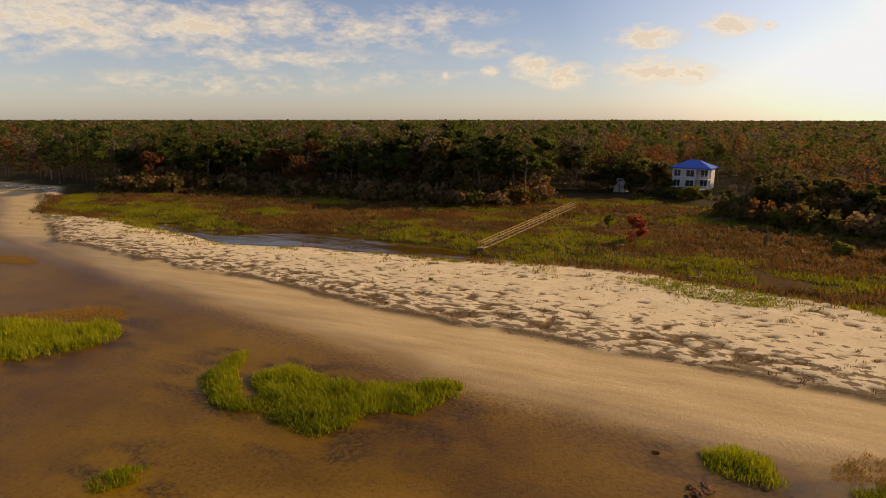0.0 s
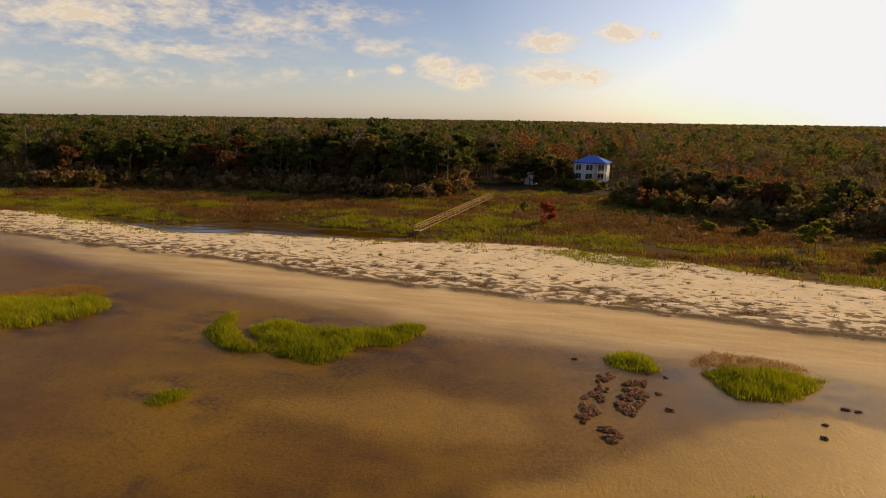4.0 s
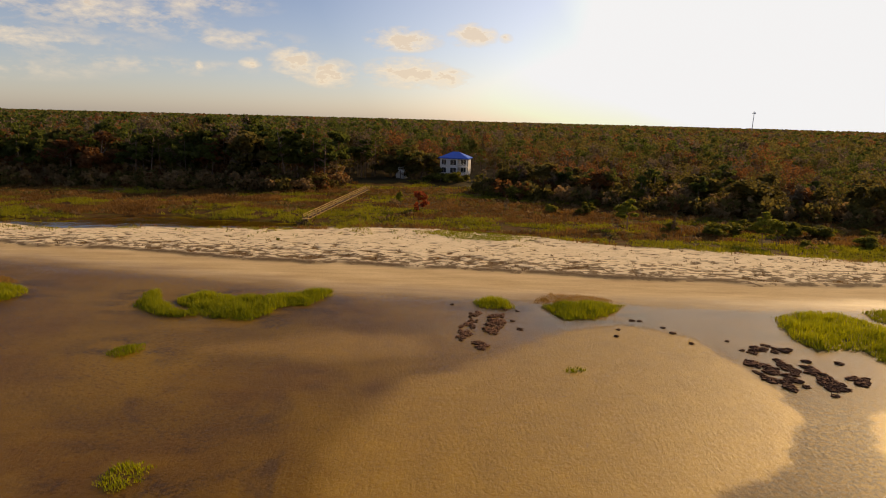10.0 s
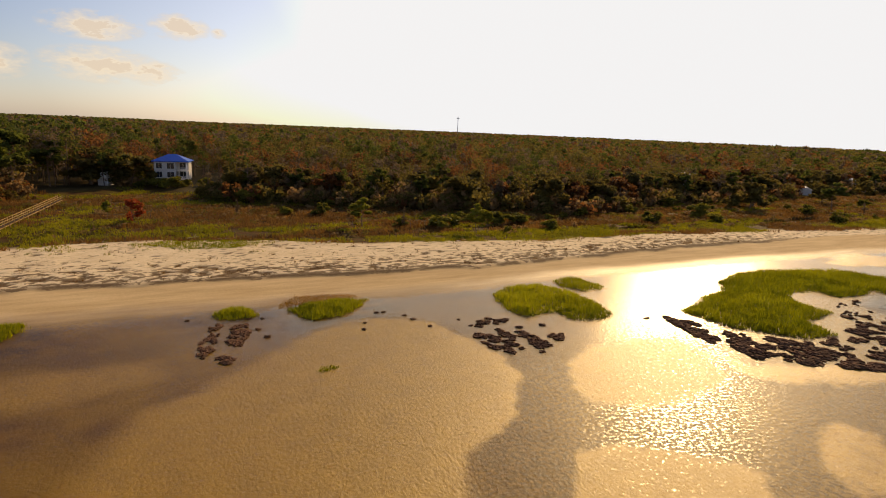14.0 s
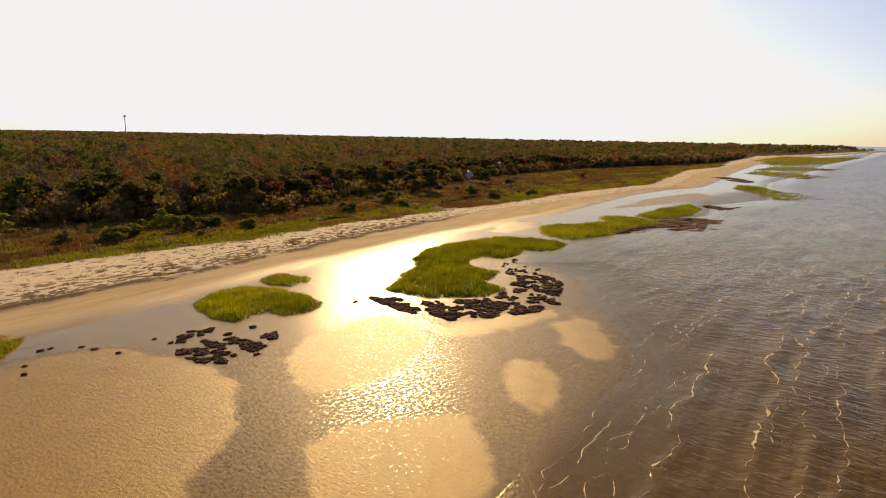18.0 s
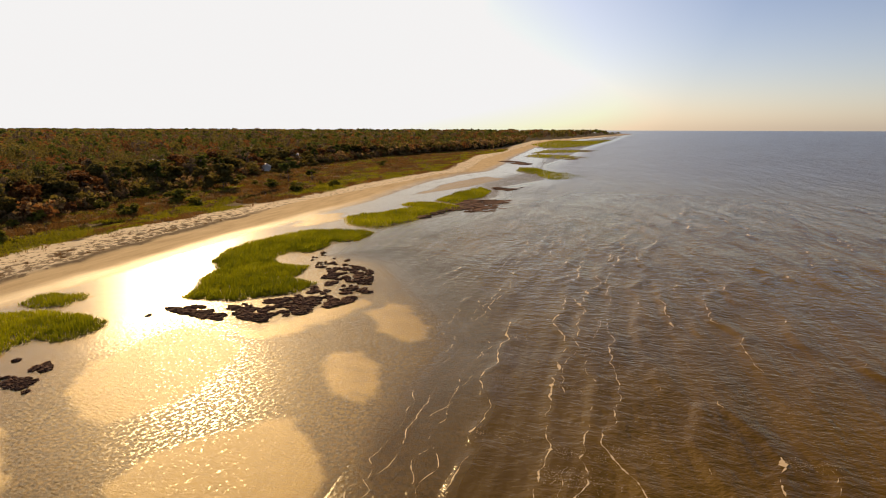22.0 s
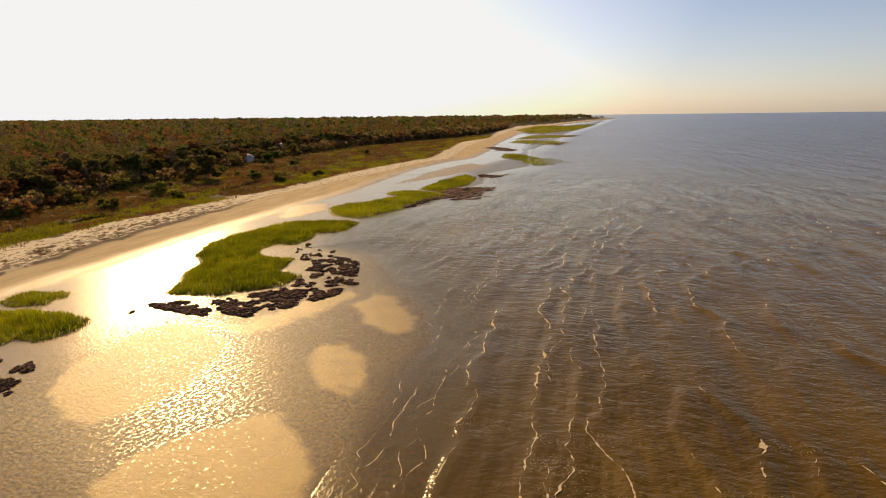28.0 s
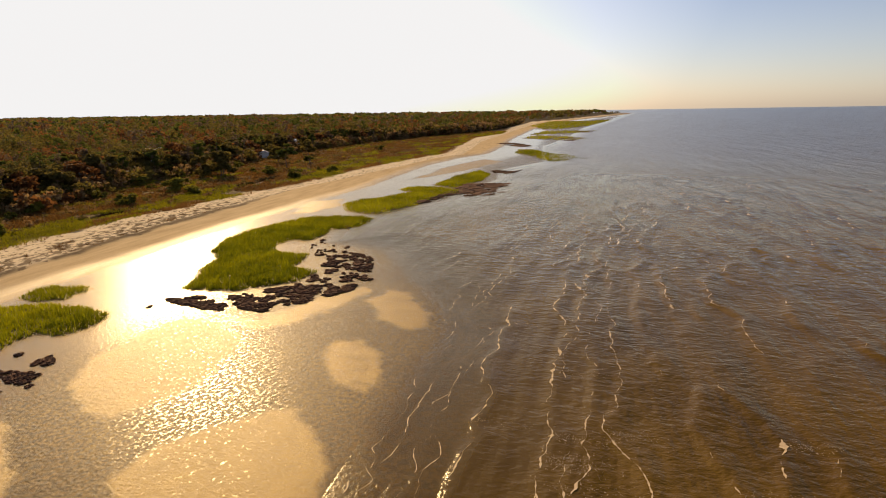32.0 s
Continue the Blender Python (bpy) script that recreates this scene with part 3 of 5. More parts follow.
    drag = inside(TRAIL, x, y)
    silt = np.maximum(silt, step(-1.5, 1.0, drag) * step(0.46, 0.56, NOISE(x * 0.8 - y * 0.55, x * 0.55 + y * 1.6, 2.6, 4)))
    silt = np.maximum(silt, 0.92 * seaward * step(12, 26, shore - y))
    silt = np.maximum(silt, 0.40 * step(-6, -11, d) * step(15, -5, x) * step(0.56, 0.70, NOISE(x * 0.4 + 70, y, 5, 4)))
    sea = inside(SEA, x, y) + (NOISE(x, y, 11) - 0.5) * 1.5
    z = np.where(sea > 0, np.minimum(z, -0.05 - np.clip(sea, 0, 60) * 0.035), z)
    fields = {
        "bar": sand * (d < 0.5),
        "silt": silt * (d < 0) * (1 - sand),
        "beach": step(-3.5, 3.0, d + (NOISE(x * 0.5, y, 3, 3) - 0.5) * 2.5),
        "dune": step(-0.2, 1.2, past),
        # wrack along the scarp; the pits are darkened too, as painted shade
        "wrack": (np.exp(-((past - 0.3) / 0.7) ** 2) * step(0.22, 0.45, NOISE(x * 0.6, y, 2.2, 2)) + 1.0 * step(0.5, 2, past) * step(4, -4, y - back) * pits) * near,
        "litter_shade": step(-0.6, 0.6, past) * (0.10 + 0.90 * step(12, 2, past)) * step(3, -3, y - back) * (0.4 + 0.6 * near),
        "marsh": m,
        "wood": step(-3, 5, y - woods),
        "wet": 1 - step(1.0, 5.0, d),
    }
    return z, fields


def axis(*runs):
    """Rising coordinates: (from, to, step) runs joined."""
    v = np.concatenate([np.arange(a, b, s) for a, b, s in runs])
    return np.unique(np.round(v, 3))


def growing(a, b, n):
    return list(np.sign(a) * np.geomspace(abs(a), abs(b), n))


# grass islands: label, outline, height of the blades (m)
ISLANDS = [
    ("bright green cordgrass in a crescent on wet brown mud", [(-30.5, 64.6), (-31.3, 63.1), (-30.7, 60.5), (-30.2, 58.4), (-28.1, 56.8), (-25.4, 55.3), (-23.3, 55.6), (-21.9, 56.0), (-18.4, 54.8), (-16.3, 55.0), (-15.3, 56.4), (-14.6, 58.6), (-13.5, 60.0), (-11.3, 60.3), (-10.6, 62.1), (-9.6, 64.4), (-10.0, 66.4), (-11.4, 66.1), (-13.1, 64.7), (-15.5, 63.6), (-17.6, 62.7), (-20.8, 62.7), (-23.4, 63.3), (-25.1, 63.5), (-26.3, 62.0), (-26.7, 60.8), (-25.8, 59.8), (-23.7, 57.7), (-24.1, 57.2), (-26.7, 59.0), (-28.6, 60.6)], 1.0),
    ("green cordgrass island with dead straw behind it", [(-72.0, 52.3), (-66.0, 57.6), (-58.8, 61.3), (-53.5, 62.6), (-49.9, 65.4), (-45.8, 63.2), (-44.4, 60.8), (-45.6, 57.6), (-47.5, 55.2), (-50.0, 54.0), (-56.0, 51.5), (-62.0, 48.6)], 0.95),
    ("small tuft of green cordgrass in the shallows", [(-25.9, 45.4), (-24.5, 44.9), (-23.0, 46.6), (-23.7, 48.0), (-25.3, 47.1)], 0.7),
    ("small tuft of green cordgrass on the sand bar", [(-16.0, 27.9), (-14.6, 27.0), (-13.3, 27.8), (-13.5, 29.8), (-15.6, 29.8)], 0.7),
    ("round green cordgrass clump behind oyster rocks", [(7.4, 63.1), (9.4, 64.6), (11.5, 63.8), (12.0, 61.2), (10.1, 60.8), (8.2, 61.5)], 0.9),
    ("green cordgrass patch with brown straw at its back", [(15.4, 62.1), (15.9, 60.5), (17.5, 57.9), (21.1, 58.3), (23.8, 61.3), (25.2, 63.1), (23.5, 63.7), (21.4, 64.6), (18.1, 63.8)], 0.9),
    ("thick olive cordgrass island beside bright shallow water", [(41.6, 60.1), (40.6, 57.9), (39.8, 53.5), (40.6, 50.5), (43.4, 51.5), (45.2, 50.4), (44.8, 48.7), (46.4, 47.3), (49.6, 47.6), (50.8, 48.3), (51.7, 51.1), (51.9, 54.1), (52.1, 57.2), (51.2, 60.0), (49.9, 62.1), (46.8, 62.7), (43.8, 61.6)], 1.0),
    ("low tongue of olive cordgrass in bright water", [(53.0, 62.9), (55.4, 64.0), (57.8, 63.3), (58.2, 59.8), (58.6, 57.9), (57.0, 57.5), (54.2, 57.2), (52.8, 59.9)], 0.9),
    ("long olive cordgrass bank behind an oyster reef", [(60.6, 46.3), (60.3, 44.8), (60.5, 41.9), (60.7, 39.1), (62.9, 37.8), (64.5, 36.0), (65.6, 33.9), (70.2, 33.5), (70.9, 34.9), (71.6, 38.3), (74.9, 38.3), (78.9, 39.3), (78.5, 40.4), (78.1, 44.1), (83.2, 47.2), (87.2, 46.7), (88.5, 43.5), (91.7, 42.6), (96.6, 43.3), (98.0, 40.4), (104.8, 39.0), (108.2, 39.6), (108.0, 44.9), (105.4, 52.5), (99.0, 55.6), (91.6, 56.7), (84.0, 57.2), (78.2, 54.9), (73.5, 51.0), (68.1, 49.8), (64.4, 47.8)], 1.05),
    ("dense olive cordgrass bank at the water's edge", [(123.9, 52.6), (114.7, 47.9), (112.0, 41.5), (119.1, 37.4), (128.7, 35.0), (137.8, 33.2), (145.8, 29.4), (154, 36.4), (154.1, 43.6), (149.5, 47.2), (147, 46.2), (144.1, 42.4), (132.5, 47), (128.7, 50.9)], 1.0),
    ("narrow olive cordgrass spit by the sea", [(159.2, 40.7), (153, 33.5), (169.0, 28.9), (187.0, 28.7), (198.2, 34.0), (180.2, 38.2)], 1.0),
    ("far olive cordgrass spit reaching into the sea", [(298, 32), (300, 25), (278, 15), (262, -2), (248, -2), (233, 12), (246, 17), (258, 20), (275, 30)], 1.0),
    ("far olive cordgrass spit with dark shell edge", [(415, 42), (458, 36), (440, 14), (415, -6), (402, -6), (385, 8)], 1.0),
    ("distant olive cordgrass spit along the shore", [(465, 42), (545, 34), (545, 8), (552, -14), (510, -2), (480, 28)], 1.0),
    ("most distant olive cordgrass spit along the shore", [(600, 40), (694, 62), (930, 50), (940, -8), (1010, -44), (800, -18), (693, -4), (600, 24)], 1.0),
    ("brown straw spit on the flats", [(-99.0, 77.2), (-93.0, 78.6), (-87.0, 79.8), (-82.6, 78.2), (-84.5, 76.2), (-90.0, 75.4), (-96.0, 74.6)], 0.3),
    ("tiny tuft of green cordgrass on the sand bar", [(14.6, 44.6), (15.6, 44.3), (16.5, 44.9), (15.7, 45.5)], 0.5),
]
gx = np.array(sorted(growing(-4500, -180, 26) + list(axis((-170, -80, 1.0), (-80, 130, 0.42), (130, 260, 1.2), (260, 500, 4))) + growing(510, 4500, 40)))
gy = np.array(sorted(growing(-4500, -30, 22) + list(axis((-28, 5, 3), (5, 62, 0.6), (62, 104, 0.34), (104, 180, 1.0))) + growing(184, 4500, 34)))
X, Y = np.meshgrid(gx, gy, indexing="ij")
Z, FIELDS = land(X, Y)
LAND = Z
nx, ny = X.shape
idx = np.arange(nx * ny).reshape(nx, ny)
QUADS = np.stack([idx[:-1, :-1], idx[1:, :-1], idx[1:, 1:], idx[:-1, 1:]], -1).reshape(-1, 4)
ground = part("ground", quick_mesh("ground", np.stack([X * U, Y * U, Z], -1).reshape(-1, 3), QUADS, GROUND, FIELDS, True), None)
tagged(ground, "tidal flats, pale sandy beach, brown marsh and woodland floor", "ground", kind="structure")


def height(x, y):
    """Ground height (m) of the sheet at plan points."""
    x, y = np.atleast_1d(np.asarray(x, float)), np.atleast_1d(np.asarray(y, float))
    i, j = np.clip(np.searchsorted(gx, x) - 1, 0, len(gx) - 2), np.clip(np.searchsorted(gy, y) - 1, 0, len(gy) - 2)
    a, b = (x - gx[i]) / (gx[i + 1] - gx[i]), (y - gy[j]) / (gy[j + 1] - gy[j])
    return (LAND[i, j] * (1 - a) + LAND[i + 1, j] * a) * (1 - b) + (LAND[i, j + 1] * (1 - a) + LAND[i + 1, j + 1] * a) * b


# ---- water: one sheet at the tide's level ----
wx = np.array(sorted(growing(-4500, -120, 20) + list(axis((-110, -50, 1.6), (-50, 18, 0.8), (18, 110, 0.5), (110, 260, 1.6), (260, 520, 6))) + growing(540, 4500, 36)))
wy = np.array(sorted(growing(-4500, -75, 26) + list(axis((-72, -30, 0.7), (-30, 32, 0.28), (32, 40, 0.4), (40, 74, 0.7), (74, 128, 1.3))) + [134, 200, 400, 1000, 4500]))
X, Y = np.meshgrid(wx, wy, indexing="ij")
bed = height(X.ravel(), Y.ravel()).reshape(X.shape)
deep = np.clip(-bed / 0.9, 0, 1)
usual = 0.027 * (1 + 2.6 * step(10, 26, X) * step(16, 30, curve(X, *SHORE) - Y))
film = np.clip(-bed / np.maximum(usual * 1.15, 0.062 * step(26, 8, X)), 0, 1.5)
ROWS = [24.0, 21.5, 19.0, 16.8, 14.8, 12.9, 12.1, 11.1, 10.0, 8.9, 7.6, 6.2, 4.4, 2.8, 1.2, -0.4, -1.8, -3.6, -6.6, -9.4, -12.4, -15.6, -19.0, -22.6, -26.4, -30.2, -34.2, -38.4, -42.8, -47.2, -52.0, -57.0, -62.5, -68.0]
NEAR, MID = 11, 18      # rows in the shallows; rows as far out as the last sand bar


def row_line(k, x):
    """Where the crest of row k lies at plan x."""
    bow = -0.19 * np.maximum(x - 76, 0)
    wig = (NOISE(x, np.full(np.shape(x), 41.7 * k), 8, 2) - 0.5) * 3.4 + (NOISE(x, np.full(np.shape(x), 17.3 * k + 9), 2.0, 3) - 0.5) * 1.5
    return ROWS[k] + bow + wig


def row_power(k, x):
    """How strongly row k stands up at plan x: it comes and goes."""
    lift = 0.40 if k in (11, 14, 16, 17) else 0.50 if k < NEAR else 0.54
    fade = step(175, 90, x) if k < MID else step(260, 110, x)
    return step(lift - 0.10, lift + 0.12, NOISE(x, np.full(np.shape(x), 23.1 * k + 5), 13, 2)) * fade


sea = inside(SEA, X, Y)
swell = step(0.5, 6, sea)
Zw = np.zeros(X.shape)
for k in range(len(ROWS)):
    d = Y - row_line(k, wx)[:, None]
    up = np.where(d > 0, np.exp(-(d / 0.42) ** 2), np.exp(-(d / 1.3) ** 2))
    Zw = np.maximum(Zw, up * (0.03 + (0.05 if k < NEAR else 0.16 if k < MID else 0.20) * row_power(k, wx)[:, None]))
Zw = Zw * swell
nx, ny = X.shape
idx = np.arange(nx * ny).reshape(nx, ny)
QUADS = np.stack([idx[:-1, :-1], idx[1:, :-1], idx[1:, 1:], idx[:-1, 1:]], -1).reshape(-1, 4)
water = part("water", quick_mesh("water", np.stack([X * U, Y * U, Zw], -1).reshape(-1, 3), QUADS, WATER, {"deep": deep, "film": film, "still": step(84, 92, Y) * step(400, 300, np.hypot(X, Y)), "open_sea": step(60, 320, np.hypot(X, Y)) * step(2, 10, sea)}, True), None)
tagged(water, "brown silty sea water, calm and shallow over the flats", "water", kind="structure")

# ---- plants ----


def cards(centres, sizes, rng, lean=1.0):
    """Leaf clumps: one bent quad each, turned at random. Returns verts, faces."""
    n = len(centres)
    a = rng.normal(size=(n, 3))
    a /= np.linalg.norm(a, axis=1)[:, None]
    b = np.cross(a, rng.normal(size=(n, 3)))
    b /= np.linalg.norm(b, axis=1)[:, None]
    c = np.cross(a, b)
    s = np.asarray(sizes)[:, None] * 0.5
    r = lambda: rng.uniform(0.6, 1.3, (n, 1))
    v = np.stack([centres + s * (-a * r() - b * r()), centres + s * (a * r() - b * r() + c * 0.4), centres + s * (a * r() + b * r()), centres + s * (-a * r() + b * r() + c * 0.4)], 1)
    return v.reshape(-1, 3), np.arange(n * 4).reshape(n, 4)


def crown_points(kind, n, rng):
    """Clump centres of a tree one metre high, and their relative sizes."""
    if kind == "pine":
        k = 13
        h = rng.uniform(0.46, 0.97, k)
        ang, rad = rng.uniform(0, 6.28, k), np.minimum(1.02 - h, 0.36) * rng.uniform(0.2, 0.65, k) + 0.03
        mid = np.stack([np.cos(ang) * rad, np.sin(ang) * rad, h], 1)
        size = rng.uniform(0.06, 0.11, k)
        flat = 0.55
    elif kind == "oak":
        k = 14
        h = rng.uniform(0.22, 0.90, k)
        ang, rad = rng.uniform(0, 6.28, k), rng.uniform(0.05, 0.45, k) * np.sqrt(np.clip(1.15 - h, 0.1, 1))
        mid = np.stack([np.cos(ang) * rad, np.sin(ang) * rad, h], 1)
        size = rng.uniform(0.10, 0.17, k)
        flat = 0.7
    elif kind == "bare":
        k = 12
        h = rng.uniform(0.4, 0.97, k)
        ang, rad = rng.uniform(0, 6.28, k), rng.uniform(0.03, 0.26, k)
        mid = np.stack([np.cos(ang) * rad, np.sin(ang) * rad, h], 1)
        size = rng.uniform(0.05, 0.10, k)
        flat = 1.0
    else:  # shrub
        k = 10
        h = rng.uniform(0.15, 0.8, k)
        ang, rad = rng.uniform(0, 6.28, k), rng.uniform(0.05, 0.6, k)
        mid = np.stack([np.cos(ang) * rad, np.sin(ang) * rad, h], 1)
        size = rng.uniform(0.14, 0.26, k)
        flat = 0.7
    which = rng.randint(0, k, n)
    off = rng.normal(size=(n, 3))
    off /= np.linalg.norm(off, axis=1)[:, None]
    off *= (rng.uniform(0.3, 1.1, n) ** 0.5)[:, None]
    off[:, 2] *= flat
    return mid[which] + off * size[which][:, None], rng.uniform(0.7, 1.35, n), mid


def trunk_mesh(kind, mid, rng, high):
    bm = bmesh.new()
    top = {"pine": 0.96, "oak": 0.55, "bare": 0.9, "shrub": 0.3}[kind]
    w = {"pine": 0.030, "oak": 0.05, "bare": 0.026, "shrub": 0.04}[kind]
    bend = rng.uniform(-0.025, 0.025, 2)
    p, steps = Vector((0, 0, -0.02)), 4
    for i in range(steps):
        q = Vector((bend[0] * (i + 1), bend[1] * (i + 1), top * (i + 1) / steps))
        beam(bm, p * high, q * high, w * high * (1 - 0.2 * i), w * high * (1 - 0.2 * i), 6, 0.78)
        p = q
    for c in mid:
        base = max(0.15, min(top * 0.95, c[2] - 0.12))
        f = base / top * steps
        beam(bm, Vector((bend[0] * f, bend[1] * f, base)) * high, Vector(c) * high, w * 0.35 * high, w * 0.35 * high, 4, 0.35)
    return bm


TREE_KINDS = {"pine": ("pine", PINE, "tall pine with a bare trunk and dark green needles", 950, 0.045),
              "oak": ("oak", OAK, "broad olive green live oak at the marsh edge", 1300, 0.062),
              "rust": ("oak", RUST, "broadleaf tree with rusty brown autumn leaves", 1000, 0.055),
              "bare": ("bare", TWIG, "thin grey tree almost bare of leaves", 700, 0.035),
              "young": ("pine", YOUNG, "slender young tree with sparse light green leaves", 700, 0.075),
              "shrub": ("shrub", SHRUB, "rounded olive green bush in the marsh", 700, 0.11),
              "red": ("oak", RED, "small tree with red autumn leaves", 420, 0.08)}
MODELS = {}


def tree_model(key, seed):
    shape, mat, label, n, size = TREE_KINDS[key]
    rng = np.random.RandomState(seed)
    pts, rel, mid = crown_points(shape, n, rng)
    v, f = cards(pts, rel * size, rng)
    ob = new("bush" if key == "shrub" else shape + "_tree" if shape in ("pine", "bare") else "tree")
    part("trunk", trunk_mesh(shape, mid, rng, 1.0), BARK, ob)
    part("crown", quick_mesh("crown", v, f, mat), None, ob)
    return tagged(ob, label, "bush" if key == "shrub" else "tree", "trees at the edge of the wood" if key in ("pine", "oak", "rust", "bare") else "trees and bushes in the marsh")


USED = set()


def plant(key, x, y, high, spread=1.0, turn=None, seed=None):
    """A tree or bush at a plan point; the first of each model is the model itself."""
    seed = random.randrange(5) if seed is None else seed
    if (key, seed) not in MODELS:
        MODELS[key, seed] = tree_model(key, hash((len(key), ord(key[0]), ord(key[-1]), seed)) % 9999)
    ob = MODELS[key, seed]
    m = pose(x * U, y * U, float(height(x, y)[0]), 0, 0, random.uniform(0, 360) if turn is None else turn)
    if (key, seed) in USED:
        ob = copy_thing(ob, m)
        ob.scale = (high * spread, high * spread, high)
    else:
        USED.add((key, seed))
        ob.matrix_basis = m
        ob.scale = (high * spread, high * spread, high)
    return ob


def clearing(x, y):
    """Open ground in the wood: round the house and its lawn."""
    yards = np.minimum(np.hypot((x - 290) / 9, (y - 151) / 7), np.hypot((x - 238) / 8, (y - 139) / 6))
    return np.minimum(np.minimum(np.hypot((x - 9) / 16, (y - 184) / 19), np.hypot((x + 16) / 14, (y - 178) / 9)), yards)


def wood_height(x, y):
    """Height of the canopy (m)."""
    edge = y - curve(x, *WOODS)
    left = step(5, -25, x)
    front = 9.0 + 6.4 * left
    back = 12.0 + 2.6 * left
    bump = 3.6 * np.exp(-((x + 58) / 20) ** 2 - ((edge - 16) / 22) ** 2)
    far_off = step(250, 600, np.hypot(x, y))
    return (front + (back - front) * step(8, 60, edge) + bump) * (0.76 + (0.46 - 0.2 * far_off) * NOISE(x, y, 9, 3))


def kinds_at(x, y, r):
    """The kind of tree at plan points, for random numbers r."""
    left = step(5, -25, x)
    red = NOISE(x + 300.0, y, 20, 2)
    k = np.where(r < 0.30 + 0.28 * left, "pine", np.where(r > 0.86, "bare", np.where(r > 0.79, "rust", "oak")))
    return np.where((red > 0.66) & (r < 0.55), "rust", k)


# trees one by one along the front of the wood
EDGE = []
for i in range(360):
    x = -150 + 560 * ((i * 0.61803) % 1.0)
    y = float(curve(x, *WOODS)) + 2 + 16 * ((i * 0.7549) % 1.0)
    if clearing(x, y) < 1.0 or min([9.0] + [math.hypot(x - a, y - b) for a, b in EDGE]) < 3.0:
        continue
    EDGE.append((x, y))
    k = str(kinds_at(np.array([x]), np.array([y]), np.array([(i * 0.4142) % 1.0]))[0])
    h = float(wood_height(np.array([x]), np.array([y]))[0]) * random.uniform(0.80, 1.08)
    plant(k, x, y, h, random.uniform(0.9, 1.3) * (1.25 if k in ("oak", "rust") else 1.0))

# the wood behind, as one canopy of separate crowns
far = {"pine": [[], []], "oak": [[], []], "rust": [[], []], "bare": [[], []]}
stems = []
RNG = np.random.RandomState(11)
for lo, hi, gap, n, size in ((0, 265, 5.0, 340, 0.030), (265, 520, 7.5, 130, 0.044), (520, 1100, 15, 56, 0.075), (1100, 4200, 46, 36, 0.13)):
    px, py = np.meshgrid(np.arange(-hi, min(hi, 2090), gap), np.arange(-140 if hi > 1100 else 60, hi, gap), indexing="ij")
    px = px + RNG.uniform(-0.45, 0.45, px.shape) * gap
    py = py + RNG.uniform(-0.45, 0.45, px.shape) * gap
    off = np.hypot(px, py)
    keep = (py > curve(px, *WOODS) + 4) & (off >= lo) & (off < hi) & (clearing(px, py) > 1.0) & (np.arctan2(px, np.maximum(py, 1)) > radians(-66)) & (px < 2075)
    px, py = px[keep], py[keep]
    hs = wood_height(px, py) * (0.62 + 0.58 * RNG.rand(len(px)) ** 0.8)
    zs = height(px, py)
    wide = gap / 4.6
    ks = kinds_at(px, py, RNG.rand(len(px)))
    edges = py - curve(px, *WOODS)
    for x, y, z, h, k, edge in zip(px, py, zs, hs, ks, edges):
        k = str(k)
        shape = TREE_KINDS[k][0]
        pts, rel, mid = crown_points(shape, n, RNG)
        s = h * max(0.95, min(wide * 0.5, 4.0)) * (0.92 if shape == "oak" else 1.05)
        pts = pts * (s, s, h) + (x * U, y * U, z)
        far[k][0].append(pts)
        far[k][1].append(rel * size * h * max(1.0, wide ** 0.5))
        if hi < 300 and edge < 60:
            stems.append((x * U, y * U, z, h))
for k, (pts, rel) in far.items():
    v, f = cards(np.concatenate(pts), np.concatenate(rel), RNG)
    tagged(part("woods", quick_mesh("woods", v, f, TREE_KINDS[k][1]), None), {"pine": "dark green pine crowns of the wood behind the marsh", "oak": "olive green broadleaf crowns of the wood", "rust": "rusty brown autumn crowns in the wood", "bare": "grey nearly bare crowns in the wood"}[k], "woods", kind="stuff")
sv, sf = [], []
for x, y, z, h in stems:
    r = 0.16
    a = len(sv)
    lean = RNG.uniform(-0.5, 0.5, 2)
    for hh, rr in ((-0.3, r), (h * 0.8, r * 0.5)):
        for q in range(4):
            sv.append((x + math.cos(q * 1.57) * rr + (lean[0] if hh > 0 else 0), y + math.sin(q * 1.57) * rr + (lean[1] if hh > 0 else 0), z + hh))
    sf += [(a + q, a + (q + 1) % 4, a + 4 + (q + 1) % 4, a + 4 + q) for q in range(4)]
tagged(part("tree_trunks", quick_mesh("tree_trunks", sv, sf, BARK), None), "bare brown trunks standing inside the wood", "tree trunks", kind="stuff")


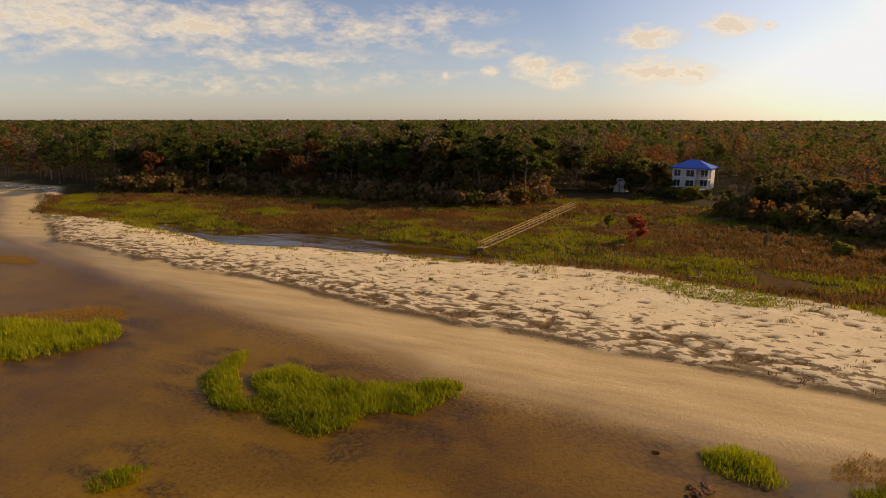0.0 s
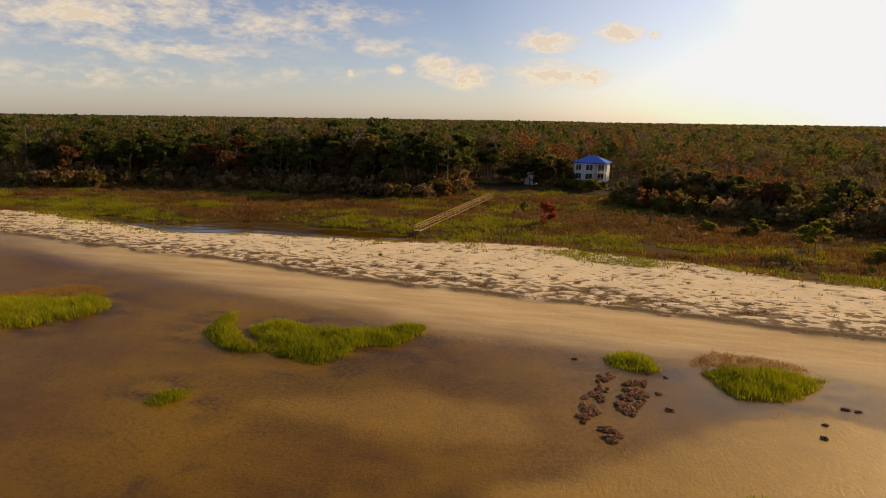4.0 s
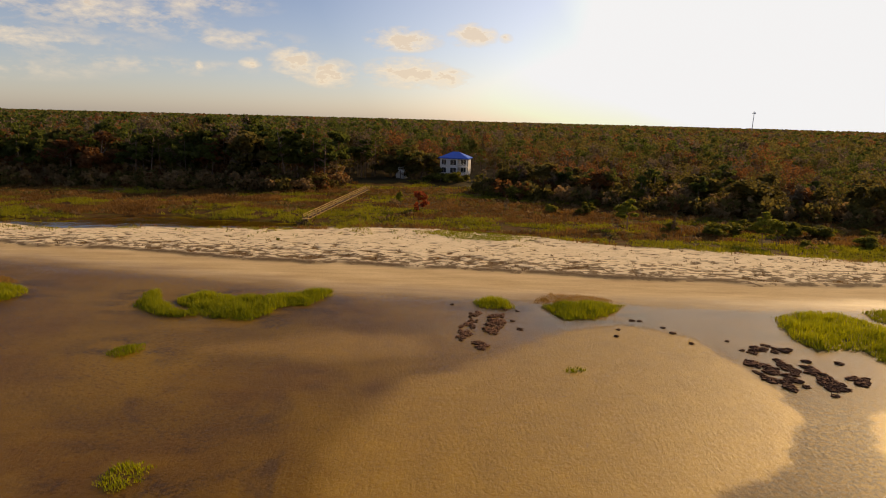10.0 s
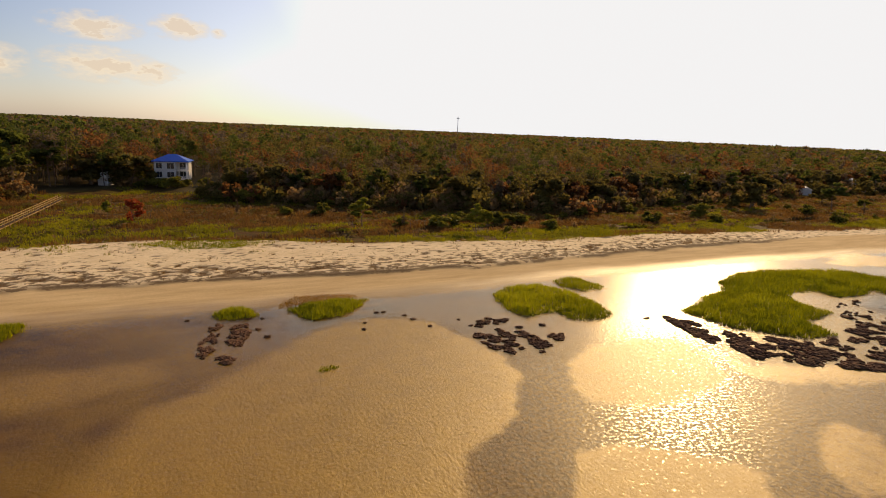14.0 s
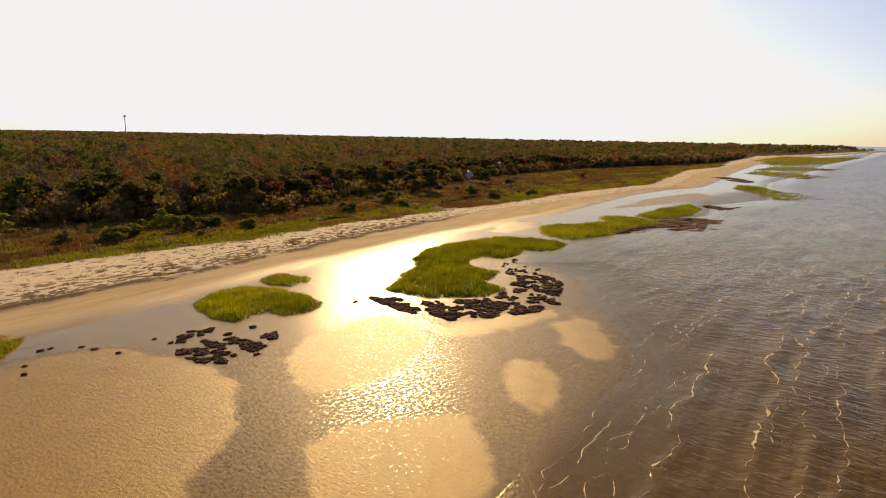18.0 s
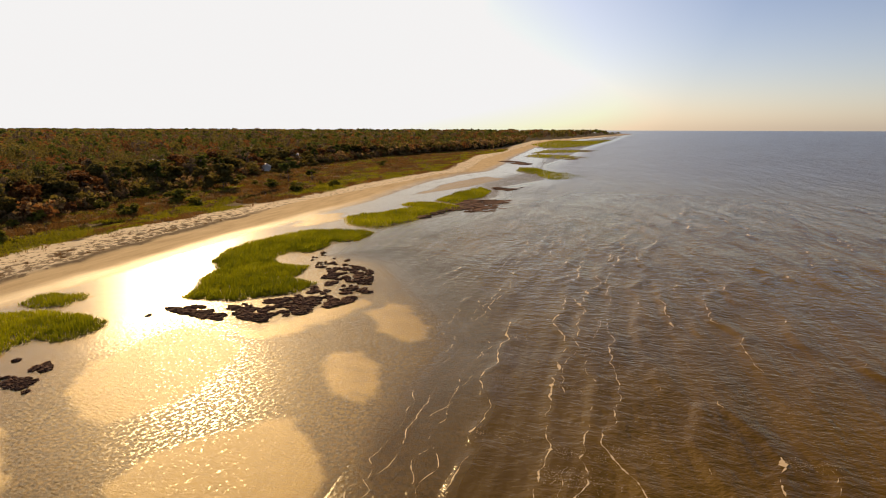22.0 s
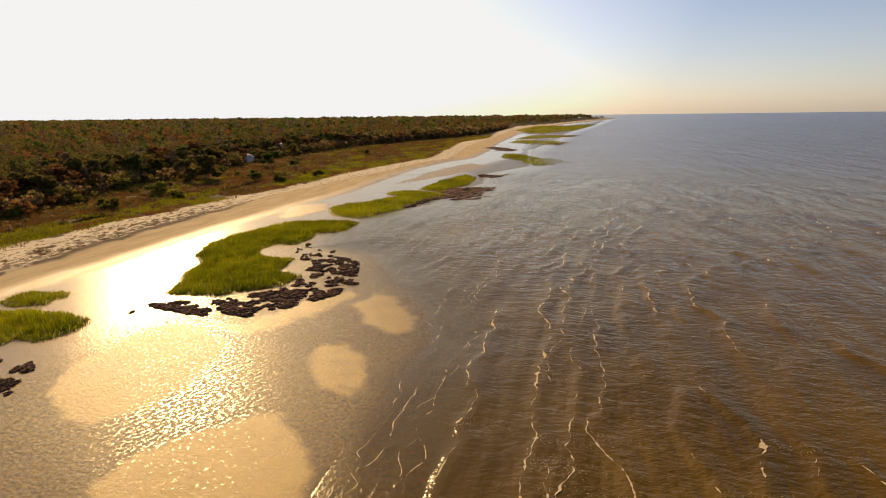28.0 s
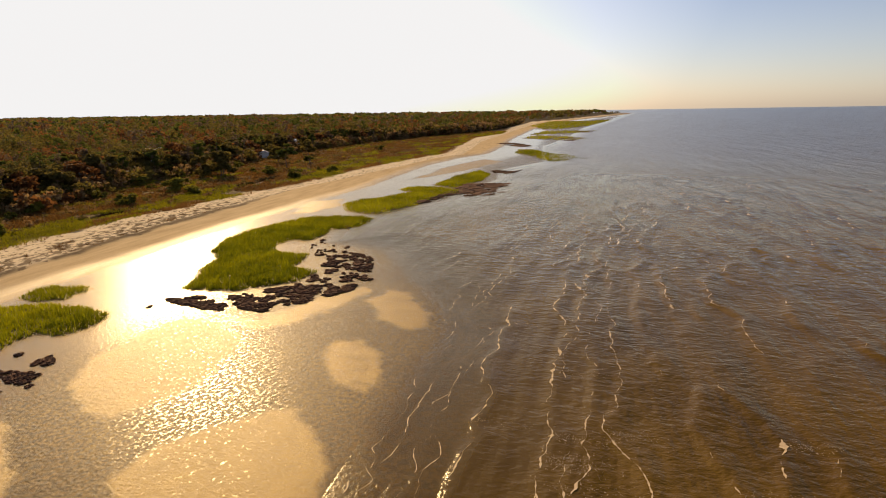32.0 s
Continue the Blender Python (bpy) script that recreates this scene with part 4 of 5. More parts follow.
def blades(x, y, z, high, rng, wide=0.05, per=4, spread=0.12, lean=0.35, bent=True):
    """Grass tufts at metre points: bent blades of two quads."""
    n = len(x) * per
    bx = np.repeat(x, per) + rng.normal(0, spread, n)
    by = np.repeat(y, per) + rng.normal(0, spread, n)
    bz = np.repeat(z, per)
    h = np.repeat(high, per) * rng.uniform(0.55, 1.15, n)
    a = rng.uniform(0, 6.28, n)
    tilt = rng.normal(0, lean, n) + 0.05
    w = wide * rng.uniform(0.6, 1.4, n)
    sx, sy = np.cos(a) * w, np.sin(a) * w
    lx, ly = -np.sin(a) * tilt * h, np.cos(a) * tilt * h
    rows = []
    for f, ww in ((0.0, 1.0), (0.55, 0.85), (1.0, 0.1)) if bent else ((0.0, 1.0), (1.0, 0.25)):
        cx, cy, cz = bx + lx * f * f, by + ly * f * f, bz + h * (f - 0.12 * f * f) - 0.03
        rows += [np.stack([cx - sx * ww, cy - sy * ww, cz], 1), np.stack([cx + sx * ww, cy + sy * ww, cz], 1)]
    v = np.stack(rows, 1).reshape(-1, 3)
    i = np.arange(n)[:, None] * len(rows)
    f = np.concatenate([i + np.array([[a, a + 1, a + 3, a + 2]]) for a in range(0, len(rows) - 2, 2)])
    return v, f


def scatter(poly, per_m2, rng):
    p = np.array(poly, float)
    lo, hi = p.min(0), p.max(0)
    n = int((hi - lo).prod() * U * U * per_m2)
    x, y = rng.uniform(lo[0], hi[0], n), rng.uniform(lo[1], hi[1], n)
    s = inside(poly, x, y) + (NOISE(x * 3, y * 3, 4) - 0.5) * 0.7 + (NOISE(x + 31, y, 4, 2) - 0.5) * min(2.2, max(0.0, 0.06 * ((hi - lo).max() - 21)))
    keep = s > 0
    return x[keep], y[keep], s[keep]


for label, poly, high in ISLANDS:
    p = np.array(poly)
    dist = np.hypot(*p.mean(0))
    rng = np.random.RandomState(int(dist * 10))
    dens = 30 if dist < 70 else 16 if dist < 120 else 5 if dist < 200 else 0.8 if dist < 300 else 0.12
    grow = 1.0 if dist < 62 else 1.35 if dist < 120 else 2.3 if dist < 200 else 5.0 if dist < 300 else 11
    x, y, s = scatter(poly, dens, rng)
    hh = high * (0.45 + 0.5 * np.clip(s / 1.5, 0, 1)) * (0.30 + 1.25 * NOISE(x, y, 1.5, 3))
    v, f = blades(x * U, y * U, height(x, y), hh, rng, 0.023 * grow, 4, 0.13 * grow, 0.42)
    tagged(part("marsh_grass", quick_mesh("marsh_grass", v, f, STRAW if "straw spit" in label else GRASS), None), label, "grass", kind="stuff")

# dead straw lying behind and beside some of the grass patches
for label, poly in (("flattened brown straw behind the green cordgrass", [(14.4, 63.0), (15.1, 64.4), (17.1, 66.9), (20.5, 66.8), (24.2, 65.8), (24.8, 64.2), (21.8, 64.6), (17.3, 63.6)]),
                    ("brown straw on mud behind the grass island", [(-66.0, 58.2), (-60.0, 63.6), (-56.7, 66.2), (-55.4, 68.6), (-52.4, 68.4), (-49.0, 66.0), (-52.0, 63.8), (-56.0, 62.6)])):
    x, y, s = scatter(poly, 16, RNG)
    v, f = blades(x * U, y * U, height(x, y), np.full(len(x), 0.26), RNG, 0.022, 6, 0.25, 1.0)
    tagged(part("dead_straw", quick_mesh("dead_straw", v, f, STRAW), None), label, "grass", kind="stuff")

# undergrowth at the foot of the wood
rng = np.random.RandomState(8)
for mat, count, lab in ((OAK, 1000, "dense olive shrubs at the foot of the wood"), (BRUSH, 1150, "brown leafless brush at the foot of the wood"), (RUST, 260, "rusty shrubs at the foot of the wood")):
    ux = -150 + 950 * rng.uniform(0, 1, count) ** 1.5
    uy = curve(ux, *WOODS) + rng.uniform(-4.5, 9, count)
    keep = clearing(ux, uy) > 1.05
    vs, rs = [], []
    for x, y, z in zip(ux[keep], uy[keep], height(ux[keep], uy[keep])):
        pts, rel, mid = crown_points("shrub", 90, rng)
        h = (rng.uniform(1.4, 5.0) + 2.5 * rng.rand() ** 3) * (1.0 if x < 380 else 1.7)
        vs.append(pts * (h * 0.9, h * 0.9, h) + (x * U, y * U, z - 0.1))
        rs.append(rel * h * 0.12)
    v, f = cards(np.concatenate(vs), np.concatenate(rs), rng)
    tagged(part("undergrowth", quick_mesh("undergrowth", v, f, mat), None), lab, "bushes", kind="stuff")

# marsh: green and brown tufts in patches
rng = np.random.RandomState(5)
tuft = {"green": [], "brown": []}
n = 130000
x = -150 + 680 * rng.uniform(0, 1, n) ** 1.25
y = curve(x, *BACK) + rng.uniform(-2, 1, n) + (curve(x, *WOODS) + 3 - curve(x, *BACK)) * rng.uniform(0, 1, n) ** 1.0
z = height(x, y)
patch = NOISE(x * 0.38, y, 6, 4) + 0.22 * np.exp(-((y - curve(x, *BACK) - 7) / 7) ** 2)
green = patch > 0.565 + 0.03 * step(0, 40, x)
keep = (z > 0.02) & (clearing(x, y) > 0.7) & (NOISE(x + 9, y, 4) > 0.36)
for name, sel, mat, hi_, lab in (("marsh_grass", green & keep, MARSH_GREEN, 0.6, "low green marsh grass between beach and wood"), ("dry_marsh_grass", ~green & keep & (rng.rand(n) < 0.75), DRY_GRASS, 0.75, "brown dried marsh grass and rushes between beach and wood")):
    v, f = blades(x[sel] * U, y[sel] * U, z[sel], hi_ * (0.25 + 1.5 * NOISE(x[sel], y[sel] + 50, 3.5, 3)), rng, 0.085, 5, 0.45, 0.6, False)
    tagged(part(name, quick_mesh(name, v, f, mat), None), lab, "grass", kind="stuff")
scrub_v, scrub_r = [], []
sx = -150 + 680 * rng.uniform(0, 1, 5200) ** 1.2
sy = curve(sx, *BACK) + 6 + (curve(sx, *WOODS) - curve(sx, *BACK) - 4) * rng.uniform(0, 1, 5200) ** 0.8
keep = (NOISE(sx * 0.5, sy, 5, 3) + 0.14 * step(-10, 60, sx) > 0.54) & (clearing(sx, sy) > 0.75) & (height(sx, sy) > 0.05)
for x, y, z in zip(sx[keep], sy[keep], height(sx[keep], sy[keep])):
    pts, rel, mid = crown_points("shrub", 34, rng)
    h = rng.uniform(0.5, 1.3)
    scrub_v.append(pts * (h * 1.5, h * 1.5, h) + (x * U, y * U, z - 0.05))
    scrub_r.append(rel * h * 0.24)
half = len(scrub_v) // 2
for lot, mat, lab in ((slice(0, half), BRUSH, "low brown brush scattered over the marsh"), (slice(half, None), OAK, "low olive scrub scattered over the marsh")):
    v, f = cards(np.concatenate(scrub_v[lot]), np.concatenate(scrub_r[lot]), rng)
    tagged(part("marsh_scrub", quick_mesh("marsh_scrub", v, f, mat), None), lab, "bushes", kind="stuff")
n = 9000
x = rng.uniform(-112, 112, n)
y = curve(x, *WRACK) + 0.8 + (curve(x, *BACK) - curve(x, *WRACK)) * rng.uniform(0, 1, n) ** 1.5
keep = (NOISE(x * 0.62, y * 1.05, 0.95, 2) < 0.30) | (rng.rand(n) < 0.03)
x, y = x[keep], y[keep]
v, f = blades(x * U, y * U, height(x, y), 0.22 + 0.25 * rng.rand(len(x)), rng, 0.03, 6, 0.25, 0.9)
tagged(part("beach_grass", quick_mesh("beach_grass", v, f, DRY_GRASS), None), "sparse dry beach grass and wrack on pale sand", "grass", kind="stuff")
n = 1500
x = rng.uniform(-135, 20, n)
y = curve(x, *BACK) - np.abs(rng.normal(0, 5, n)) + 2
keep = NOISE(x, y, 3.0, 2) > 0.52
x, y = x[keep], y[keep]
v, f = blades(x * U, y * U, height(x, y), 0.25 + 0.3 * rng.rand(len(x)), rng, 0.05, 10, 0.4, 0.8)
tagged(part("beach_grass", quick_mesh("beach_grass", v, f, MARSH_GREEN), None), "green beach grass tufts along the back of the sand", "grass", kind="stuff")
DUNE_GREEN = [(-1.7, 100.8), (4.6, 102.8), (13.0, 101.5), (18.1, 97.2), (14.2, 93.9), (5.9, 95.2)]
x, y, s = scatter(DUNE_GREEN, 6, rng)
v, f = blades(x * U, y * U, height(x, y), np.full(len(x), 0.3), rng, 0.05, 5, 0.2, 0.7)
tagged(part("dune_grass", quick_mesh("dune_grass", v, f, GRASS), None), "low yellow-green grass patch on the pale sand", "grass", kind="stuff")

# ---- oyster rocks ----


def lump(seed):
    bm = bmesh.new()
    bmesh.ops.create_icosphere(bm, subdivisions=3, radius=1.0)
    off = Vector((seed * 7.1, seed * 3.3, 0))
    for v in bm.verts:
        q = v.co.normalized()
        r = 0.72 + 0.50 * noise.noise(q * 1.7 + off) + 0.42 * abs(noise.noise(q * 4.0 + off)) + 0.34 * noise.noise(q * 9 + off)
        v.co = Vector((q.x * r, q.y * r, max(-0.25, q.z * r * 0.8)))
    return bm


LUMPS = []
for k in range(8):
    bm = lump(k + 1)
    me = bpy.data.meshes.new("oyster_clump")
    bm.to_mesh(me)
    bm.free()
    me.materials.append(OYSTER)
    LUMPS.append(me)


def oyster_bed(label, spots):
    """spots: x, y (plan), half length, half width, turn."""
    cx, cy = (sum(s[i] for s in spots) / len(spots) for i in (0, 1))
    bed = tagged(new("oyster_reef"), label, "oyster reef", "oyster reefs on the flats")
    bed.location = (cx * U, cy * U, 0)
    for x, y, a, b, turn in spots:
        ob = part("oyster_clump", random.choice(LUMPS), None, bed)
        ob.location = ((x - cx) * U, (y - cy) * U, float(height(x, y)[0]))
        ob.rotation_euler = (0, 0, radians(turn))
        ob.scale = (a * U, b * U, min(0.55, 0.14 + 0.42 * b) * U)


def strewn(poly, count, lo, hi, turn, long=1.6):
    rng = random.Random(count)
    p = np.array(poly)
    out = []
    while len(out) < count:
        x, y = rng.uniform(p[:, 0].min(), p[:, 0].max()), rng.uniform(p[:, 1].min(), p[:, 1].max())
        if inside(poly, np.array([x]), np.array([y]))[0] > 0:
            s = rng.uniform(lo, hi)
            out.append((x, y, s * rng.uniform(1, long), s, turn + rng.uniform(-25, 25)))
    return out


oyster_bed("dark brown oyster rocks in two rows beside green grass", strewn([(5.1, 50.9), (5.7, 54.6), (7.5, 61.2), (8.1, 58.3), (6.9, 54.1), (6.3, 50.8)], 42, 0.16, 0.40, 80) + strewn([(8.2, 53.4), (9.0, 58.6), (10.7, 59.2), (10.5, 56.1), (9.2, 52.9)], 44, 0.18, 0.42, 70)
           + strewn([(7.0, 50.9), (7.6, 48.9), (8.3, 49.4), (8.2, 51.3)], 14, 0.2, 0.42, 30) + [(11.9, 54.5, 0.4, 0.35, 0), (11.4, 57.0, 0.3, 0.25, 0), (11.0, 60.6, 0.25, 0.2, 0), (12.3, 60.2, 0.22, 0.2, 0), (4.9, 62.0, 0.28, 0.2, 0)])
oyster_bed("dark brown oyster rocks lying in shallow bright water", strewn([(31.8, 48.1), (33.4, 47.5), (34.5, 44.5), (33.1, 41.9), (32.0, 42.9), (31.4, 45.4)], 46, 0.2, 0.46, -20, 1.4) + strewn([(33.2, 50.9), (35.9, 52.4), (37.4, 50.6), (36.5, 49.6), (35.2, 50.7), (33.2, 49.4)], 28, 0.18, 0.38, 0) + strewn([(35.0, 48.5), (35.9, 46.2), (34.8, 45.2), (34.5, 47.2)], 20, 0.2, 0.42, -40)
           + strewn([(37.7, 49.1), (37.4, 46.2), (38.4, 42.9), (35.8, 41.4), (36.1, 43.9), (36.5, 46.9)], 38, 0.2, 0.44, -40) + strewn([(39.2, 45.4), (40.8, 44.6), (40.4, 43.4), (39.0, 43.8)], 18, 0.22, 0.45, 20) + [(40.5, 48.0, 0.45, 0.4, 0), (34.4, 42.9, 0.4, 0.35, 20), (37.6, 51.0, 0.5, 0.4, 0)])
reef = []
for poly, c in (([(56.2, 45.5), (58.3, 42.7), (56.5, 38), (54.4, 37), (54.8, 41)], 46), ([(58, 38.6), (60.6, 38.8), (57.5, 32.4), (55.2, 32.5), (55, 35)], 44), ([(61.8, 37), (64.6, 33), (66, 26), (63, 25.6), (58.4, 29), (57, 31), (59.4, 35)], 72),
                ([(65, 32.6), (68, 33), (73, 33), (79, 29), (75, 27.5), (68, 25.4), (66, 26.4), (67, 29)], 54), ([(73, 33.5), (76, 34.5), (80, 38), (82.5, 36), (79, 29)], 40)):
    reef += strewn(poly, c, 0.25, 0.68, -55, 1.5)
reef += strewn([(78, 39), (84, 41.5), (88, 40), (83, 36)], 16, 0.15, 0.4, 0)
oyster_bed("long dark brown oyster reef fringing the grass bank", reef + [(84, 35, 0.8, 0.45, 0), (88, 41, 0.7, 0.5, 10), (53.8, 45.6, 0.45, 0.35, 0), (99, 41.2, 1.3, 0.8, 0), (101, 41.6, 1.0, 0.7, 0), (104, 40.4, 0.9, 0.6, 0)])
oyster_bed("low dark brown oyster reef off the grass spit", strewn([(141, 33), (161, 31), (167, 20.5), (160, 19.5), (155, 24), (148, 18), (141, 23)], 80, 1.0, 2.2, -35, 2.2) + strewn([(126, 37.5), (132, 35), (144, 33.5), (144, 31.5), (130, 33)], 18, 0.6, 1.3, -20, 2.0))
oyster_bed("dark shell bank at the end of the far grass spit", strewn([(234, 5), (236, -8), (243, -21), (264, -13), (262, -5), (248, -2)], 50, 1.4, 2.8, -70, 2.5) + strewn([(190, 24), (197, 30), (202, 17)], 14, 1.0, 1.8, -60, 2.2))
oyster_bed("distant dark shell banks off the shore", strewn([(428, 8), (410, -10), (402, -9), (381, 9), (400, 10)], 40, 2, 4, -70, 3) + strewn([(366, 49), (333, 30), (325, 32), (350, 48)], 20, 1.6, 3, -60, 2.5) + strewn([(537, 8), (560, -17), (540, -14), (505, 0)], 30, 3, 5, -70, 3))
oyster_bed("scattered small oyster rocks on the wet sand", [(21.5, 53.2, 0.3, 0.25, 0), (22.3, 55.2, 0.25, 0.2, 0), (24.6, 58.1, 0.4, 0.25, 0), (25.4, 58.0, 0.3, 0.2, 0), (27.3, 56.2, 0.3, 0.25, 0), (27.7, 54.6, 0.35, 0.3, 0), (28.5, 51.8, 0.3, 0.25, 0), (32.5, 52.8, 0.25, 0.2, 0), (32.8, 50.5, 0.3, 0.2, 0)])

# ---- foam on the crests: broken lips, breaking knots and drifting flecks ----
rng = np.random.RandomState(21)
foam_v, foam_f = [], []


def sheet_at(x, y):
    """Height of the water sheet at plan points."""
    i, j = np.clip(np.searchsorted(wx, x) - 1, 0, len(wx) - 2), np.clip(np.searchsorted(wy, y) - 1, 0, len(wy) - 2)
    a, b = (x - wx[i]) / (wx[i + 1] - wx[i]), (y - wy[j]) / (wy[j + 1] - wy[j])
    return (Zw[i, j] * (1 - a) + Zw[i + 1, j] * a) * (1 - b) + (Zw[i, j + 1] * (1 - a) + Zw[i + 1, j + 1] * a) * b


def fleck(x, y, size):
    """A scrap of foam lying on the water."""
    b = len(foam_v)
    z = float(sheet_at(x, y)) + 0.012
    q = rng.uniform(0.5, 1.3, 4) * size / U
    foam_v.extend([(x - q[0], y, z), (x, y - q[1] * 1.8, z), (x + q[2], y, z), (x, y + q[3] * 1.8, z)])
    foam_f.append((b, b + 1, b + 2, b + 3))


for k in range(len(ROWS)):
    x = np.arange(20, 190, 0.16)
    y = row_line(k, x) + 0.10
    power = row_power(k, x) * (inside(SEA, x, y) > 0.3)
    run = NOISE(x, np.full(x.shape, 3.3 * k + 50), 3.4, 2)
    bite = NOISE(x, np.full(x.shape, 9.1 * k), 0.5, 2)
    lip = power * step(0.40, 0.62, run + (0.13 if k < MID else -0.15)) * (0.15 + 1.9 * step(0.38, 0.66, bite))
    wide = 0.016 if k < NEAR else 0.024 if k < MID else 0.036
    knots = [i for i in range(len(x)) if power[i] > 0.5 and rng.rand() < (0.0 if k < NEAR else 0.034 if k in (11, 14, 16, 17) else 0.013)]
    for i in knots:
        reach = rng.uniform(0.2, 0.55)
        lip = lip + np.exp(-((x - x[i]) / reach) ** 2) * rng.uniform(1.0, 3.6) * (0.2 + 1.6 * bite)
        for q in range(rng.randint(10, 90)):
            fleck(x[i] + rng.normal(0, 0.35), y[i] - abs(rng.normal(0, 2.4)) - 0.2, 0.026)
    z = sheet_at(x, y) + 0.02
    jag = rng.uniform(0.3, 1.7, len(x))
    for i in range(1, len(x)):
        if lip[i] > 0.12 and lip[i - 1] > 0.12:
            b = len(foam_v)
            w0, w1 = wide * lip[i - 1] * jag[i - 1], wide * lip[i] * jag[i]
            foam_v.extend([(x[i - 1], y[i - 1] - w0, z[i - 1] + w0 * 0.2), (x[i - 1], y[i - 1] + w0, z[i - 1] - w0 * 0.3), (x[i], y[i] + w1, z[i] - w1 * 0.3), (x[i], y[i] - w1, z[i] + w1 * 0.2)])
            foam_f.append((b, b + 1, b + 2, b + 3))
foam_v = np.array(foam_v) * (U, U, 1)
tagged(part("wave_foam", quick_mesh("wave_foam", foam_v, foam_f, FOAM, None, True), None), "thin cream foam on the breaking wave crests", "foam", kind="stuff")

# ---- boardwalk from the creek to the wood ----


def boardwalk(a, b, za, zb):
    a, b = Vector((a[0] * U, a[1] * U, za)), Vector((b[0] * U, b[1] * U, zb))
    run = b - a
    along = run.normalized()
    side = along.cross(Vector((0, 0, 1))).normalized()
    ob = tagged(new("boardwalk"), "weathered yellow timber boardwalk with two-bar railings over the marsh", "boardwalk")
    ob.location = a
    half, spans = 0.48, 20
    bm = bmesh.new()
    n = int(run.length / 0.3)
    for i in range(n):
        p = run * ((i + 0.5) / n)
        beam(bm, p - side * (half + 0.05), p + side * (half + 0.05), 0.26, 0.05)
    part("deck", bm, DECKING, ob)
    for s in (-1, 1):
        part("stringer", beam(bmesh.new(), side * s * half * 0.8 - Vector((0, 0, 0.16)), run + side * s * half * 0.8 - Vector((0, 0, 0.16)), 0.08, 0.22), TIMBER, ob)
        for k, h in enumerate((0.48, 0.92)):
            part("rail", beam(bmesh.new(), side * s * (half + 0.02) + Vector((0, 0, h)), run + side * s * (half + 0.02) + Vector((0, 0, h)), 0.05, 0.10), TIMBER, ob)
        for i in range(spans + 1):
            p = run * (i / spans) + side * s * (half + 0.08)
            foot = float(height((a.x + p.x) / U, (a.y + p.y) / U)[0]) - (a.z)
            part("post", beam(bmesh.new(), (p.x, p.y, foot - 0.2), (p.x, p.y, p.z + 0.97), 0.11, 0.11), TIMBER, ob)
    # a brace of crossed timbers under the seaward end
    for s in (-1, 1):
        part("brace", beam(bmesh.new(), side * s * half + Vector((0, 0, -1.6)), -side * s * half + Vector((0, 0, -0.1)), 0.06, 0.14), TIMBER, ob)
    for k in range(4):
        q = -along * (0.3 + 0.5 * k) + side * (1.5 * (-1) ** k)
        part("brace", beam(bmesh.new(), (q.x, q.y, -a.z - 0.2), (-q.x * 0.4, -q.y * 0.4, 0.3), 0.14, 0.14), DECKING, ob, "dark leaning post at the end of the walk")
    part("landing", box(bmesh.new(), (-0.6, -0.9, 0.02), (0.6, 0.9, 0.09)), TIMBER, ob)
    part("ramp", beam(bmesh.new(), run * 0.16 - side * 0.9 + Vector((0, 0, -0.1)), run * 0.12 - side * 2.6 + Vector((0, 0, -1.1)), 1.0, 0.07), TIMBER, ob, "short broken plank ramp beside the walk")


boardwalk((-24.0, 110.0), (-18.2, 156.0), 1.1, 1.7)

# ---- the house with the blue roof ----


def opening(parent, x, z, w, h, y, face):
    """A window: dark pane set back in a pale frame, on the wall plane y (face -1: front)."""
    win = part("window", box(bmesh.new(), (x - w / 2, y + face * 0.02, z), (x + w / 2, y + face * 0.05, z + h)), GLASS, parent)
    bm = bmesh.new()
    for lo, hi in (((x - w / 2 - 0.1, z - 0.1), (x + w / 2 + 0.1, z)), ((x - w / 2 - 0.1, z + h), (x + w / 2 + 0.1, z + h + 0.1)), ((x - w / 2 - 0.1, z), (x - w / 2, z + h)), ((x + w / 2, z), (x + w / 2 + 0.1, z + h)), ((x - 0.03, z), (x + 0.03, z + h))):
        y0, y1 = sorted((y, y + face * 0.09))
        box(bm, (lo[0], y0, lo[1]), (hi[0], y1, hi[1]))
    part("window_frame", bm, WHITE, win)
    return win


